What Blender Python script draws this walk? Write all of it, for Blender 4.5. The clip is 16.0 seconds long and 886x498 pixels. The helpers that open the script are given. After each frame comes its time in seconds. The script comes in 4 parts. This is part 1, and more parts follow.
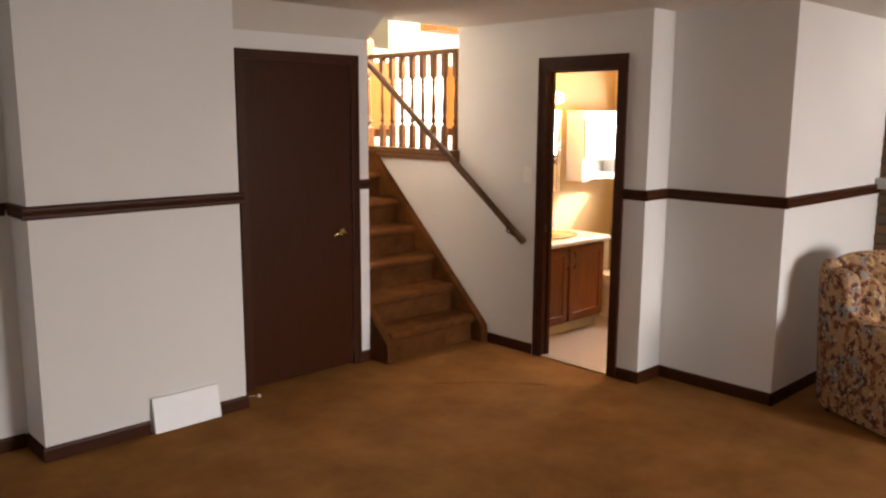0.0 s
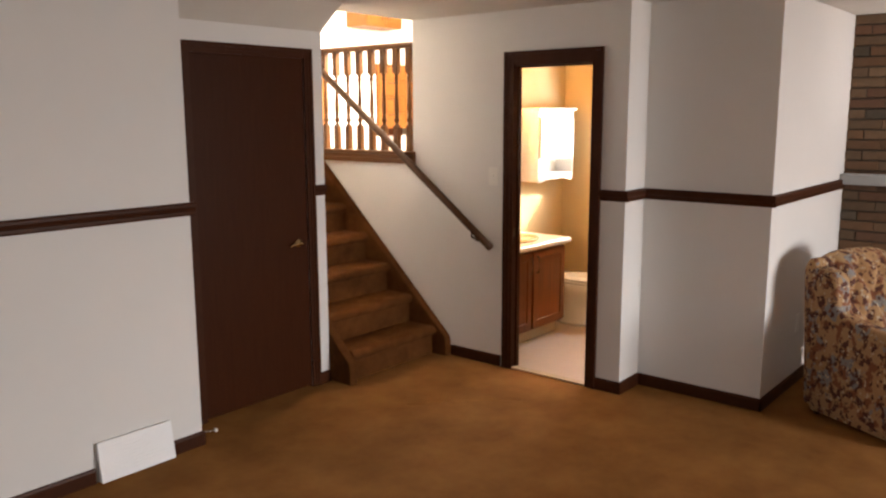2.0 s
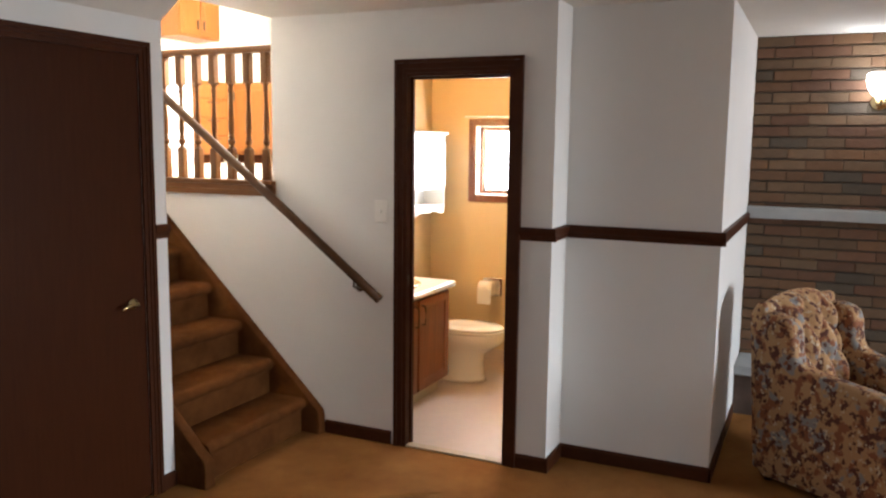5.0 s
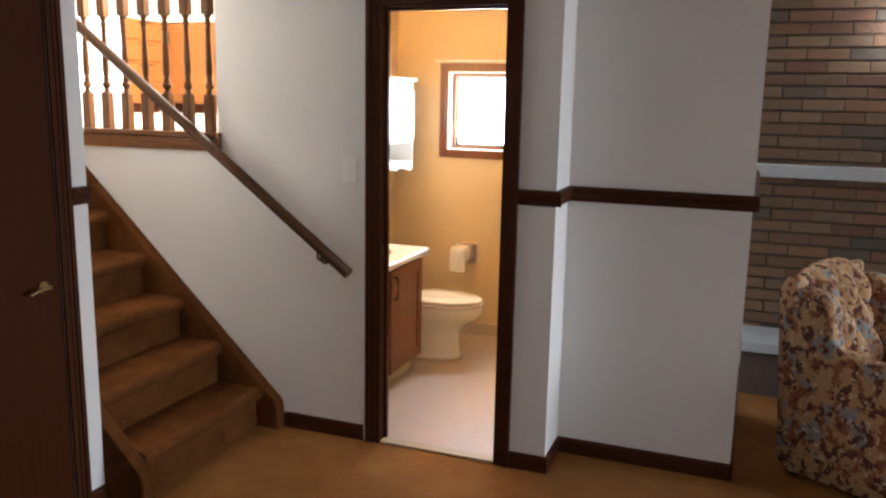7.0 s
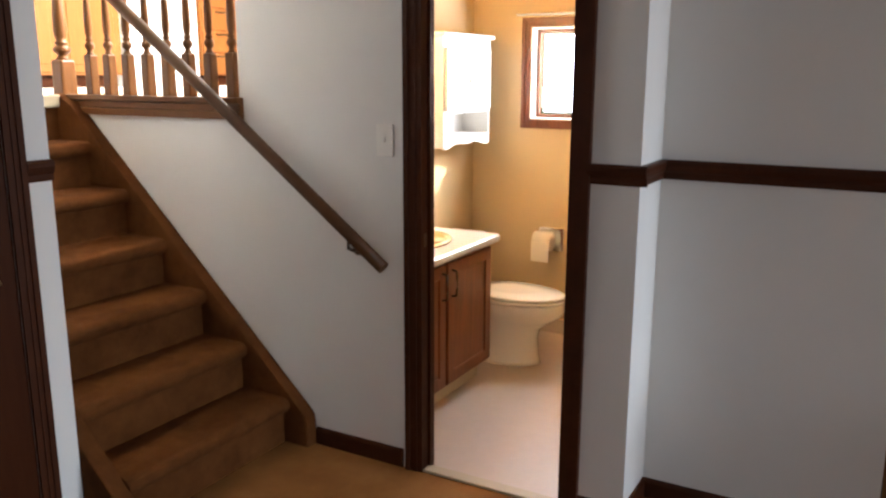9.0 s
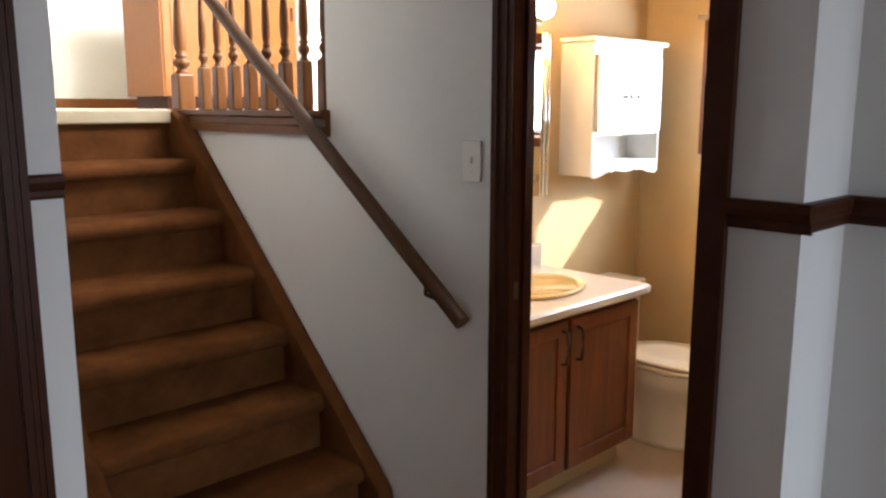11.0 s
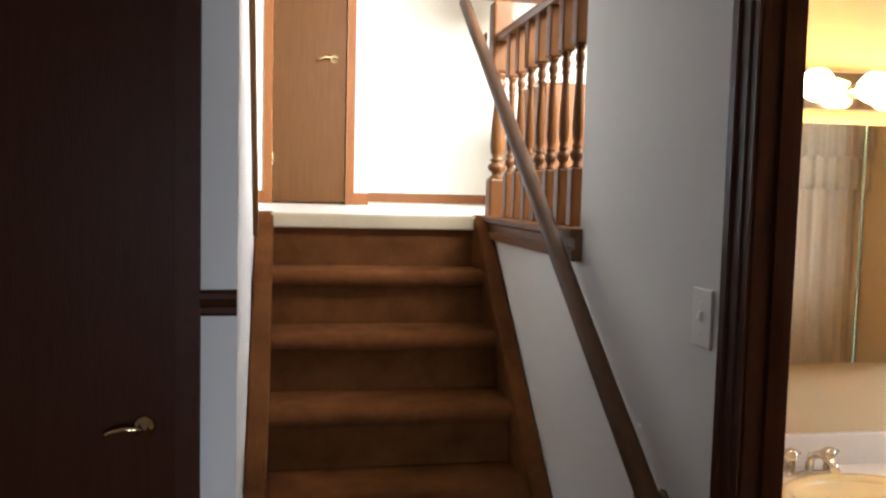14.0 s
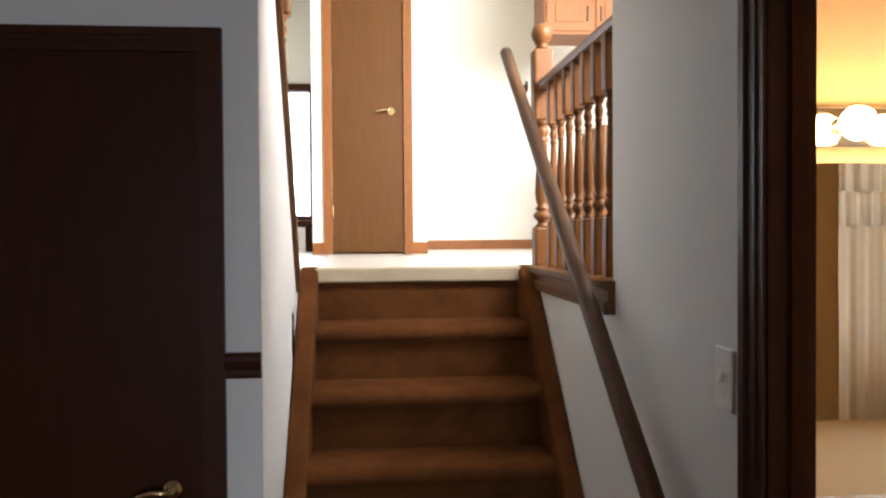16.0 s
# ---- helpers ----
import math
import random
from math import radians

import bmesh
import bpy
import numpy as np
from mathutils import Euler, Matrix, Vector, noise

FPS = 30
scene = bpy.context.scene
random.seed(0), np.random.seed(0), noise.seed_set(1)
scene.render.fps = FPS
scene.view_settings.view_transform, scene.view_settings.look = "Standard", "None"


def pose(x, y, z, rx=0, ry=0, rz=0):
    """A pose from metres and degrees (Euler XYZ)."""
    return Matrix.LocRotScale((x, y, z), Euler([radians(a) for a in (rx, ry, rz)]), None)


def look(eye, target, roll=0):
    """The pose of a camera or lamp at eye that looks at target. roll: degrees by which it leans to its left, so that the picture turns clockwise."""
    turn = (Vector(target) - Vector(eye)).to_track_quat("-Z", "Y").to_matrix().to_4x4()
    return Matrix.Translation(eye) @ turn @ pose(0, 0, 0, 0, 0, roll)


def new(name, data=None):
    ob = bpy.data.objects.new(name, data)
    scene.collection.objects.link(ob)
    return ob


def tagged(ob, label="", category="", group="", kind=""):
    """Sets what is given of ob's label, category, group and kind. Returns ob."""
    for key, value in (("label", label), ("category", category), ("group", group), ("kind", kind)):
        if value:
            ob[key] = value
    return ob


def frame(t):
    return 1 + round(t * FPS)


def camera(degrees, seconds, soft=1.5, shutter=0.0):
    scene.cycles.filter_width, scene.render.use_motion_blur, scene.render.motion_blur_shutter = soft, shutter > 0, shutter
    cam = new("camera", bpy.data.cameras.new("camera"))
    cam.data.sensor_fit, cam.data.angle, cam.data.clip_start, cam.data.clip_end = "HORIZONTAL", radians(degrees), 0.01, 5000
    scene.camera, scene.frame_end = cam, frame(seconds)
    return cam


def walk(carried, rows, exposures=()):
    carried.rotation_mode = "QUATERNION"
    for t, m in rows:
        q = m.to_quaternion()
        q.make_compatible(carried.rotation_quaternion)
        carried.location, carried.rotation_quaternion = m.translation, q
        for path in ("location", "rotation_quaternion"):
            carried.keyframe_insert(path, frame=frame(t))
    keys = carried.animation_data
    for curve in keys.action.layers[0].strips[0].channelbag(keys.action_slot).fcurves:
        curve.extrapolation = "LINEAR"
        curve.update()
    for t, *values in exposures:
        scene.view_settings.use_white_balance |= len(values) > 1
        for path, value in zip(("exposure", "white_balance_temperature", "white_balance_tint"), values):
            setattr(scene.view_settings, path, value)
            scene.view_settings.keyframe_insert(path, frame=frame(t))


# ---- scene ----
cam = camera(57.5, 16.0, 2.3)
PATH = [
    (0, (-4.377, -4.366, 1.731), (-3.022, -2.934, 1.398), 0.3),
    (0.5, (-4.351, -4.265, 1.746), (-3.000, -2.836, 1.379), 0.3),
    (1, (-4.345, -4.116, 1.749), (-2.932, -2.740, 1.413), 0.7),
    (1.5, (-4.360, -3.955, 1.739), (-2.880, -2.647, 1.420), -0.0),
    (2, (-4.367, -3.798, 1.717), (-2.849, -2.538, 1.385), -0.2),
    (2.5, (-4.306, -3.621, 1.685), (-2.767, -2.383, 1.371), -0.5),
    (3, (-4.230, -3.468, 1.673), (-2.640, -2.301, 1.345), -0.7),
    (3.5, (-4.155, -3.312, 1.665), (-2.527, -2.204, 1.317), -0.3),
    (4, (-4.061, -3.129, 1.675), (-2.346, -2.149, 1.358), -0.2),
    (6.5, (-3.436, -2.382, 1.630), (-1.603, -1.637, 1.340), 1.0),
    (7, (-3.302, -2.333, 1.628), (-1.464, -1.635, 1.262), 1.1),
    (7.5, (-3.112, -2.306, 1.613), (-1.290, -1.569, 1.241), 0.9),
    (8, (-2.935, -2.299, 1.600), (-1.146, -1.496, 1.204), 0.9),
    (10.5, (-1.908, -2.270, 1.456), (-0.422, -0.984, 1.084), -0.3),
    (11, (-1.732, -2.261, 1.458), (-0.355, -0.853, 1.111), 0.1),
    (11.5, (-1.536, -2.237, 1.488), (-0.263, -0.728, 1.167), -0.2),
    (12, (-1.387, -2.263, 1.497), (-0.312, -0.603, 1.197), 1.7),
    (12.5, (-1.212, -2.248, 1.477), (-0.297, -0.503, 1.135), 0.9),
    (13, (-1.041, -2.194, 1.496), (-0.300, -0.366, 1.168), 1.3),
    (13.5, (-0.940, -2.123, 1.508), (-0.331, -0.233, 1.275), 0.8),
    (14, (-0.831, -2.100, 1.540), (-0.448, -0.142, 1.400), 1.4),
    (14.5, (-0.743, -2.104, 1.551), (-0.559, -0.118, 1.403), 1.3),
    (15, (-0.705, -2.103, 1.561), (-0.575, -0.110, 1.444), 0.6),
    (15.5, (-0.689, -2.102, 1.566), (-0.529, -0.110, 1.493), 0.6),
    (16, (-0.674, -2.089, 1.579), (-0.492, -0.097, 1.541), -0.4),
]
walk(cam, [(t, look(eye, target, roll)) for t, eye, target, roll in PATH],
     [(0.0, 1.02, 7350, 18), (3.0, 1.10, 7000, 16), (4.0, 1.16, 6650, 12), (7.0, 1.02, 6050, 10), (8.2, 1.02, 6000, 10), (10.5, 0.52, 5850, 9), (12.5, 0.27, 5550, 8), (16.0, -0.07, 5800, 10)])

# ---- light ----
world = bpy.data.worlds.new("world")
scene.world = world
world.use_nodes = True
wn = world.node_tree
sky = wn.nodes.new("ShaderNodeTexSky")
sky.sky_type = 'NISHITA'
sky.sun_disc = False
sky.sun_elevation = radians(30.7)
sky.sun_rotation = radians(139.6)
wn.nodes["Background"].inputs["Strength"].default_value = 0.05
wn.links.new(sky.outputs[0], wn.nodes["Background"].inputs["Color"])


def area_lamp(name, place, target, width, height, watts, colour, spread=180):
    data = bpy.data.lights.new(name, 'AREA')
    data.shape, data.size, data.size_y, data.energy, data.color = 'RECTANGLE', width, height, watts, colour
    data.spread = radians(spread)
    ob = new(name, data)
    ob.matrix_world = look(place, target)
    return ob


sun = new("sun", bpy.data.lights.new("sun", 'SUN'))
sun.data.energy, sun.data.angle, sun.data.color = 5.0, radians(0.5), (1.0, 0.95, 0.86)
sun.matrix_world = look((8.5, -10, 7.8), (0, 0, 0))
# daylight entering through the family-room window behind the walker
area_lamp("window_light", (-0.1, -8.88, 1.30), (-1.2, 0.0, -4.6), 2.1, 1.5, 110, (0.88, 0.95, 1.0), 108)
# weak fill lamp added on the unseen west side to lift west-facing walls
area_lamp("side_fill_light", (-6.93, -4.4, 1.35), (0.0, -3.0, -0.6), 1.8, 1.3, 7, (0.88, 0.95, 1.0), 120)
# fill lamp added in an unseen kitchen window to whiten the upper hall
area_lamp("kitchen_fill_light", (1.4, 0.13, 3.05), (0.2, 5.0, 2.4), 1.9, 0.95, 350, (1.0, 0.95, 0.86))
# daylight from the hall window upstairs
area_lamp("hall_light", (-1.71, 4.93, 2.28), (-0.9, 0.6, 1.5), 1.05, 1.05, 26, (0.94, 0.97, 1.0))
# daylight in the bathroom window
area_lamp("bath_window_light", (2.006, -0.751, 1.5475), (0.0, -0.751, 1.5475), 0.665, 0.44, 12, (0.92, 0.96, 1.0))


# ---- materials ----
def mat(name, colour, rough=0.6, metal=0.0, second=None, scale=8.0, stretch=(1, 1, 1), mix=0.5, bump=0.0, bump_scale=60.0,
        emit=0.0, spec=0.5, rand=0.0, coat=0.0):
    m = bpy.data.materials.new(name)
    m.use_nodes = True
    nt = m.node_tree
    b = nt.nodes["Principled BSDF"]
    b.inputs["Roughness"].default_value = rough
    b.inputs["Metallic"].default_value = metal
    b.inputs["Specular IOR Level"].default_value = spec
    b.inputs["Coat Weight"].default_value = coat
    b.inputs["Base Color"].default_value = (*colour, 1)
    co = nt.nodes.new("ShaderNodeTexCoord")
    mp = nt.nodes.new("ShaderNodeMapping")
    mp.inputs["Scale"].default_value = stretch
    nt.links.new(co.outputs["Object"], mp.inputs["Vector"])
    if second:
        n1 = nt.nodes.new("ShaderNodeTexNoise")
        n1.inputs["Scale"].default_value = scale
        n1.inputs["Detail"].default_value = 6
        n1.inputs["Roughness"].default_value = 0.65
        nt.links.new(mp.outputs[0], n1.inputs["Vector"])
        ramp = nt.nodes.new("ShaderNodeValToRGB")
        ramp.color_ramp.elements[0].position = 0.5 - mix / 2
        ramp.color_ramp.elements[1].position = 0.5 + mix / 2
        ramp.color_ramp.elements[0].color = (*colour, 1)
        ramp.color_ramp.elements[1].color = (*second, 1)
        nt.links.new(n1.outputs["Fac"], ramp.inputs["Fac"])
        last = ramp.outputs["Color"]
        if rand:
            info = nt.nodes.new("ShaderNodeObjectInfo")
            hsv = nt.nodes.new("ShaderNodeHueSaturation")
            mr = nt.nodes.new("ShaderNodeMapRange")
            mr.inputs["To Min"].default_value = 1 - rand
            mr.inputs["To Max"].default_value = 1 + rand
            nt.links.new(info.outputs["Random"], mr.inputs["Value"])
            nt.links.new(mr.outputs[0], hsv.inputs["Value"])
            nt.links.new(last, hsv.inputs["Color"])
            last = hsv.outputs["Color"]
        nt.links.new(last, b.inputs["Base Color"])
    if bump:
        n2 = nt.nodes.new("ShaderNodeTexNoise")
        n2.inputs["Scale"].default_value = bump_scale
        n2.inputs["Detail"].default_value = 4
        nt.links.new(mp.outputs[0], n2.inputs["Vector"])
        bp = nt.nodes.new("ShaderNodeBump")
        bp.inputs["Strength"].default_value = bump
        bp.inputs["Distance"].default_value = 0.01
        nt.links.new(n2.outputs["Fac"], bp.inputs["Height"])
        nt.links.new(bp.outputs[0], b.inputs["Normal"])
    if emit:
        b.inputs["Emission Color"].default_value = (*colour, 1)
        b.inputs["Emission Strength"].default_value = emit
    return m


WALL = mat("wall_paint", (0.74, 0.72, 0.70), 0.75, second=(0.70, 0.69, 0.67), scale=2.0, bump=0.06, bump_scale=180)
CEIL = mat("ceiling_paint", (0.72, 0.69, 0.64), 0.9, second=(0.66, 0.63, 0.58), scale=3.0, bump=0.25, bump_scale=140)
TAN = mat("bath_paint", (0.65, 0.485, 0.265), 0.6, second=(0.61, 0.45, 0.24), scale=2.5, bump=0.06, bump_scale=160)
CREAM = mat("upstairs_paint", (0.82, 0.79, 0.70), 0.7, second=(0.78, 0.75, 0.66), scale=2.0, bump=0.05, bump_scale=160)
DARK = mat("dark_stained_wood", (0.054, 0.0155, 0.0052), 0.38, spec=0.10, second=(0.034, 0.0088, 0.0028), scale=7.0, stretch=(9, 9, 0.7), mix=0.7, bump=0.10, bump_scale=40)
TRIM = mat("dark_trim_wood", (0.066, 0.020, 0.0075), 0.42, spec=0.13, second=(0.034, 0.010, 0.004), scale=14.0, mix=0.7, bump=0.08, bump_scale=60)
OAK = mat("oak_wood", (0.160, 0.062, 0.014), 0.42, spec=0.25, second=(0.088, 0.032, 0.0075), scale=9.0, stretch=(8, 8, 1), mix=0.7, bump=0.06, bump_scale=50)
RAILW = mat("handrail_wood", (0.092, 0.040, 0.014), 0.48, spec=0.2, second=(0.048, 0.019, 0.007), scale=9.0, stretch=(6, 1, 1), mix=0.7, bump=0.05, bump_scale=60)
CHERRY = mat("cherry_wood", (0.215, 0.060, 0.014), 0.33, second=(0.095, 0.026, 0.007), scale=6.0, stretch=(7, 7, 0.5), mix=0.5, bump=0.06, bump_scale=50)
HONEY = mat("honey_oak", (0.28, 0.102, 0.023), 0.45, spec=0.25, second=(0.195, 0.068, 0.016), scale=8.0, stretch=(8, 8, 0.8), mix=0.7, bump=0.05, bump_scale=50)
CARPET = mat("carpet", (0.40, 0.180, 0.056), 0.95, second=(0.225, 0.094, 0.028), scale=2.4, mix=0.44, bump=0.9, bump_scale=330, spec=0.05)
# the floor carpet again, its colour darkened for the shade on the stairs
SHADEC = mat("stair_carpet_shaded", (0.190, 0.070, 0.021), 0.95, second=(0.070, 0.024, 0.0072), scale=5.5, mix=0.55, bump=1.0, bump_scale=300, spec=0.05)
VINYL = mat("vinyl_floor", (0.52, 0.41, 0.32), 0.42, second=(0.46, 0.36, 0.28), scale=14.0, mix=0.8, bump=0.03, bump_scale=60)
TILE = mat("landing_vinyl", (0.78, 0.73, 0.66), 0.28, second=(0.70, 0.65, 0.58), scale=10.0, mix=0.8, bump=0.02)
NOSE = mat("landing_edge", (0.47, 0.38, 0.25), 0.55, second=(0.41, 0.33, 0.21), scale=12, bump=0.1)
BRASS = mat("brass", (0.72, 0.56, 0.30), 0.22, 1.0)
NICKEL = mat("chrome", (0.78, 0.78, 0.78), 0.12, 1.0)
BRONZE = mat("bronze", (0.10, 0.065, 0.04), 0.4, 0.8)
WHITE = mat("white_enamel", (0.80, 0.79, 0.76), 0.3, second=(0.77, 0.76, 0.73), scale=6)
IVORY = mat("ivory_china", (0.80, 0.70, 0.52), 0.12, coat=0.5)
PLASTIC = mat("switch_plastic", (0.80, 0.78, 0.74), 0.35)
STONE = mat("stone_slab", (0.40, 0.41, 0.41), 0.7, second=(0.30, 0.31, 0.31), scale=9.0, mix=0.8, bump=0.4, bump_scale=25)


# ---- building helpers ----
def bm_box(bm, x0, x1, y0, y1, z0, z1):
    vs = [bm.verts.new((x, y, z)) for x in (x0, x1) for y in (y0, y1) for z in (z0, z1)]
    for f in ((0, 1, 3, 2), (4, 6, 7, 5), (0, 4, 5, 1), (2, 3, 7, 6), (0, 2, 6, 4), (1, 5, 7, 3)):
        bm.faces.new([vs[i] for i in f])
    return vs


def soft_box(x0, x1, y0, y1, z0, z1, r=0.006, seg=2):
    bm = bmesh.new()
    bm_box(bm, x0, x1, y0, y1, z0, z1)
    bmesh.ops.recalc_face_normals(bm, faces=bm.faces)
    if r:
        bmesh.ops.bevel(bm, geom=bm.edges[:], offset=r, segments=seg, affect='EDGES', profile=0.5)
    return bm


def boxes(*rows):
    bm = bmesh.new()
    for r in rows:
        bm_box(bm, *r)
    bmesh.ops.recalc_face_normals(bm, faces=bm.faces)
    return bm


def prism(outline, axis, a, b, r=0.0):
    """A closed outline of (u, v) pairs pushed along an axis from a to b."""
    bm = bmesh.new()
    def place(u, v, w):
        return {'x': (w, u, v), 'y': (u, w, v), 'z': (u, v, w)}[axis]
    lo = [bm.verts.new(place(u, v, a)) for u, v in outline]
    hi = [bm.verts.new(place(u, v, b)) for u, v in outline]
    n = len(outline)
    bm.faces.new(lo)
    bm.faces.new(hi[::-1])
    for i in range(n):
        bm.faces.new((lo[i], hi[i], hi[(i + 1) % n], lo[(i + 1) % n]))
    bmesh.ops.recalc_face_normals(bm, faces=bm.faces)
    if r:
        bmesh.ops.bevel(bm, geom=bm.edges[:], offset=r, segments=2, affect='EDGES', profile=0.5)
    return bm


def lathe(profile, seg=20, squash=1.0):
    """Turned shape round z from (radius, height) pairs."""
    bm = bmesh.new()
    rings = []
    for r, z in profile:
        rings.append([bm.verts.new((r * math.cos(2 * math.pi * k / seg), squash * r * math.sin(2 * math.pi * k / seg), z)) for k in range(seg)])
    for a, b in zip(rings, rings[1:]):
        for k in range(seg):
            bm.faces.new((a[k], a[(k + 1) % seg], b[(k + 1) % seg], b[k]))
    bm.faces.new(rings[0][::-1])
    bm.faces.new(rings[-1])
    for f in bm.faces:
        f.smooth = len(f.verts) == 4
    bmesh.ops.recalc_face_normals(bm, faces=bm.faces)
    return bm


def tube(points, radius, seg=10):
    """A round bar along points."""
    bm = bmesh.new()
    rings = []
    pts = [Vector(p) for p in points]
    for i, p in enumerate(pts):
        d = (pts[min(i + 1, len(pts) - 1)] - pts[max(i - 1, 0)]).normalized()
        side = d.cross(Vector((0, 0, 1)))
        if side.length < 0.01:
            side = Vector((1, 0, 0))
        side.normalize()
        up = side.cross(d)
        rings.append([bm.verts.new(p + radius * (math.cos(2 * math.pi * k / seg) * side + math.sin(2 * math.pi * k / seg) * up)) for k in range(seg)])
    for a, b in zip(rings, rings[1:]):
        for k in range(seg):
            bm.faces.new((a[k], a[(k + 1) % seg], b[(k + 1) % seg], b[k]))
    bm.faces.new(rings[0][::-1])
    bm.faces.new(rings[-1])
    for f in bm.faces:
        f.smooth = len(f.verts) == 4
    bmesh.ops.recalc_face_normals(bm, faces=bm.faces)
    return bm


def merged(*bms):
    out = bmesh.new()
    for b in bms:
        me = bpy.data.meshes.new("tmp")
        b.to_mesh(me)
        out.from_mesh(me)
        bpy.data.meshes.remove(me)
        b.free()
    return out


def moved(bm, m):
    bmesh.ops.transform(bm, matrix=m, verts=bm.verts)
    return bm


def part(name, bm, material, parent=None, label="", smooth=False):
    me = bpy.data.meshes.new(name)
    if smooth:
        for f in bm.faces:
            f.smooth = True
    bm.to_mesh(me)
    bm.free()
    for m in (material if isinstance(material, (list, tuple)) else [material]):
        me.materials.append(m)
    ob = new(name, me)
    ob.parent = parent
    if label:
        tagged(ob, label)
    return ob


def setting(name, bm, material, label, category):
    return tagged(part(name, bm, material), label, category, kind="structure")


def thing(name, place, label, category, group="", turn=0):
    ob = new(name)
    ob.empty_display_size = 0.1
    ob.matrix_world = pose(*place, 0, 0, turn)
    return tagged(ob, label, category, group)


def two_sided(bm, axis, above):
    """Faces that look along an axis from past a limit take the second material."""
    for f in bm.faces:
        if f.normal[axis] > 0.5 and f.calc_center_median()[axis] > above:
            f.material_index = 1
    return bm


# ---- structure ----
H = 2.36          # family-room ceiling
UP = 1.44         # upper floor
TOP = 3.89        # upper ceiling

setting("floor", soft_box(-7.0, 1.75, -9.0, 0.10, -0.12, 0.0, 0), CARPET, "golden brown short-pile wall-to-wall carpet", "carpet")
bm = boxes((0.0, 0.082, -1.352, -0.772, 2.03, H), (0.0, 0.082, -0.772, 0.10, 0, H), (0.0, 0.12, 0.10, 1.28, 0, 1.355),
           (0.0, 0.082, -1.46, -1.352, 0, H), (0.0, 0.37, -1.58, -1.46, 0, H))
setting("wall_east", two_sided(bm, 0, 0.07), [WALL, TAN], "off-white painted wall beside stairs and bathroom doorway", "wall")
setting("wall_east_2", two_sided(boxes((0.25, 0.37, -2.23, -1.58, 0, H)), 0, 0.3), [WALL, TAN], "off-white painted wall set back from the doorway", "wall")
setting("wall_fireside", two_sided(boxes((0.25, 1.75, -2.35, -2.23, 0, H), ), 1, -2.3), [WALL, TAN], "off-white painted side wall next to the brick", "wall")
setting("wall_north", boxes((-2.08, -1.880, 0, 0.12, 0, H), (-1.880, -1.097, 0, 0.12, 2.045, H), (-1.097, -0.95, 0, 0.12, 0, H)), WALL,
        "off-white painted wall round the dark closet door", "wall")
setting("wall_north_2", boxes((-3.2, -2.08, -0.25, 0.12, 0, H)), WALL, "off-white projecting wall with a floor vent", "wall")
setting("wall_north_3", boxes((-7.0, -3.2, 0.02, 0.14, 0, H)), WALL, "off-white painted wall", "wall")
setting("wall_west", boxes((-7.12, -7.0, -9.0, -5.35, 0, H), (-7.12, -7.0, -3.45, 0.14, 0, H), (-7.12, -7.0, -5.35, -3.45, 0, 0.65), (-7.12, -7.0, -5.35, -3.45, 2.05, H)), WALL, "off-white painted wall with an opening for the added window", "wall")
setting("wall_south", boxes((-7.0, -1.2, -9.12, -9.0, 0, H), (1.0, 1.75, -9.12, -9.0, 0, H), (-1.2, 1.0, -9.12, -9.0, 0, 0.45), (-1.2, 1.0, -9.12, -9.0, 2.12, H)),
        WALL, "off-white painted wall with a wide window opening", "wall")
setting("closet_back", boxes((-2.08, -0.95, 0.80, 0.9, 0, 1.3)), WALL, "plain closet back wall", "wall")
setting("ceiling", boxes((-7.12, 1.87, -9.12, -0.2, H, H + 0.2), (-7.12, -2.08, -0.2, 0.14, H, H + 0.2), (-0.95, 0.37, -0.2, 0.10, H, H + 0.2),
                         (-2.08, -0.95, -0.2, 0.0, H, H + 0.2)), CEIL, "cream textured ceiling", "ceiling")
setting("soffit", prism([(-0.20, H), (0.0, 2.205), (0.0, H)], 'x', -2.08, -0.95), CEIL, "sloping cream soffit under the upper stairs", "soffit")

# stairwell side wall, cut along the flight above
setting("stair_wall_west", prism([(0.12, 0), (1.19, 0), (1.19, 1.37), (0.99, 1.37), (0.325, 2.40), (0.12, 2.40)], 'x', -1.07, -0.95), WALL,
        "off-white stairwell wall cut along the upper flight", "wall")
setting("wall_under_landing", boxes((-0.95, 0.0, 1.22, 1.30, 0, 1.2)), WALL, "plain wall under the landing", "wall")

# bathroom shell
setting("bath_floor", boxes((0.004, 1.90, -1.44, 0.0, -0.12, 0.006), (0.37, 1.90, -2.23, -1.44, -0.12, 0.006)), VINYL, "pinkish beige sheet vinyl bathroom floor", "floor")
setting("bath_wall_north", boxes((0.082, 1.90, 0.0, 0.10, 0, 2.34)), TAN, "tan painted bathroom wall", "wall")
setting("bath_wall_south", boxes((1.75, 2.02, -2.35, -2.23, 0, H)), TAN, "tan painted bathroom wall", "wall")
setting("bath_wall_east", boxes((1.90, 2.02, -2.23, -1.13, 0, 2.34), (1.90, 2.02, -0.372, 0.10, 0, 2.34), (1.90, 2.02, -1.13, -0.372, 0, 1.285), (1.90, 2.02, -1.13, -0.372, 1.81, 2.34)),
        TAN, "tan painted bathroom wall with a small window", "wall")
setting("bath_ceiling", boxes((0.082, 2.02, -1.46, 0.10, 2.34, 2.44), (0.37, 2.02, -2.30, -1.46, 2.34, 2.44)), TAN, "tan painted bathroom ceiling", "ceiling")

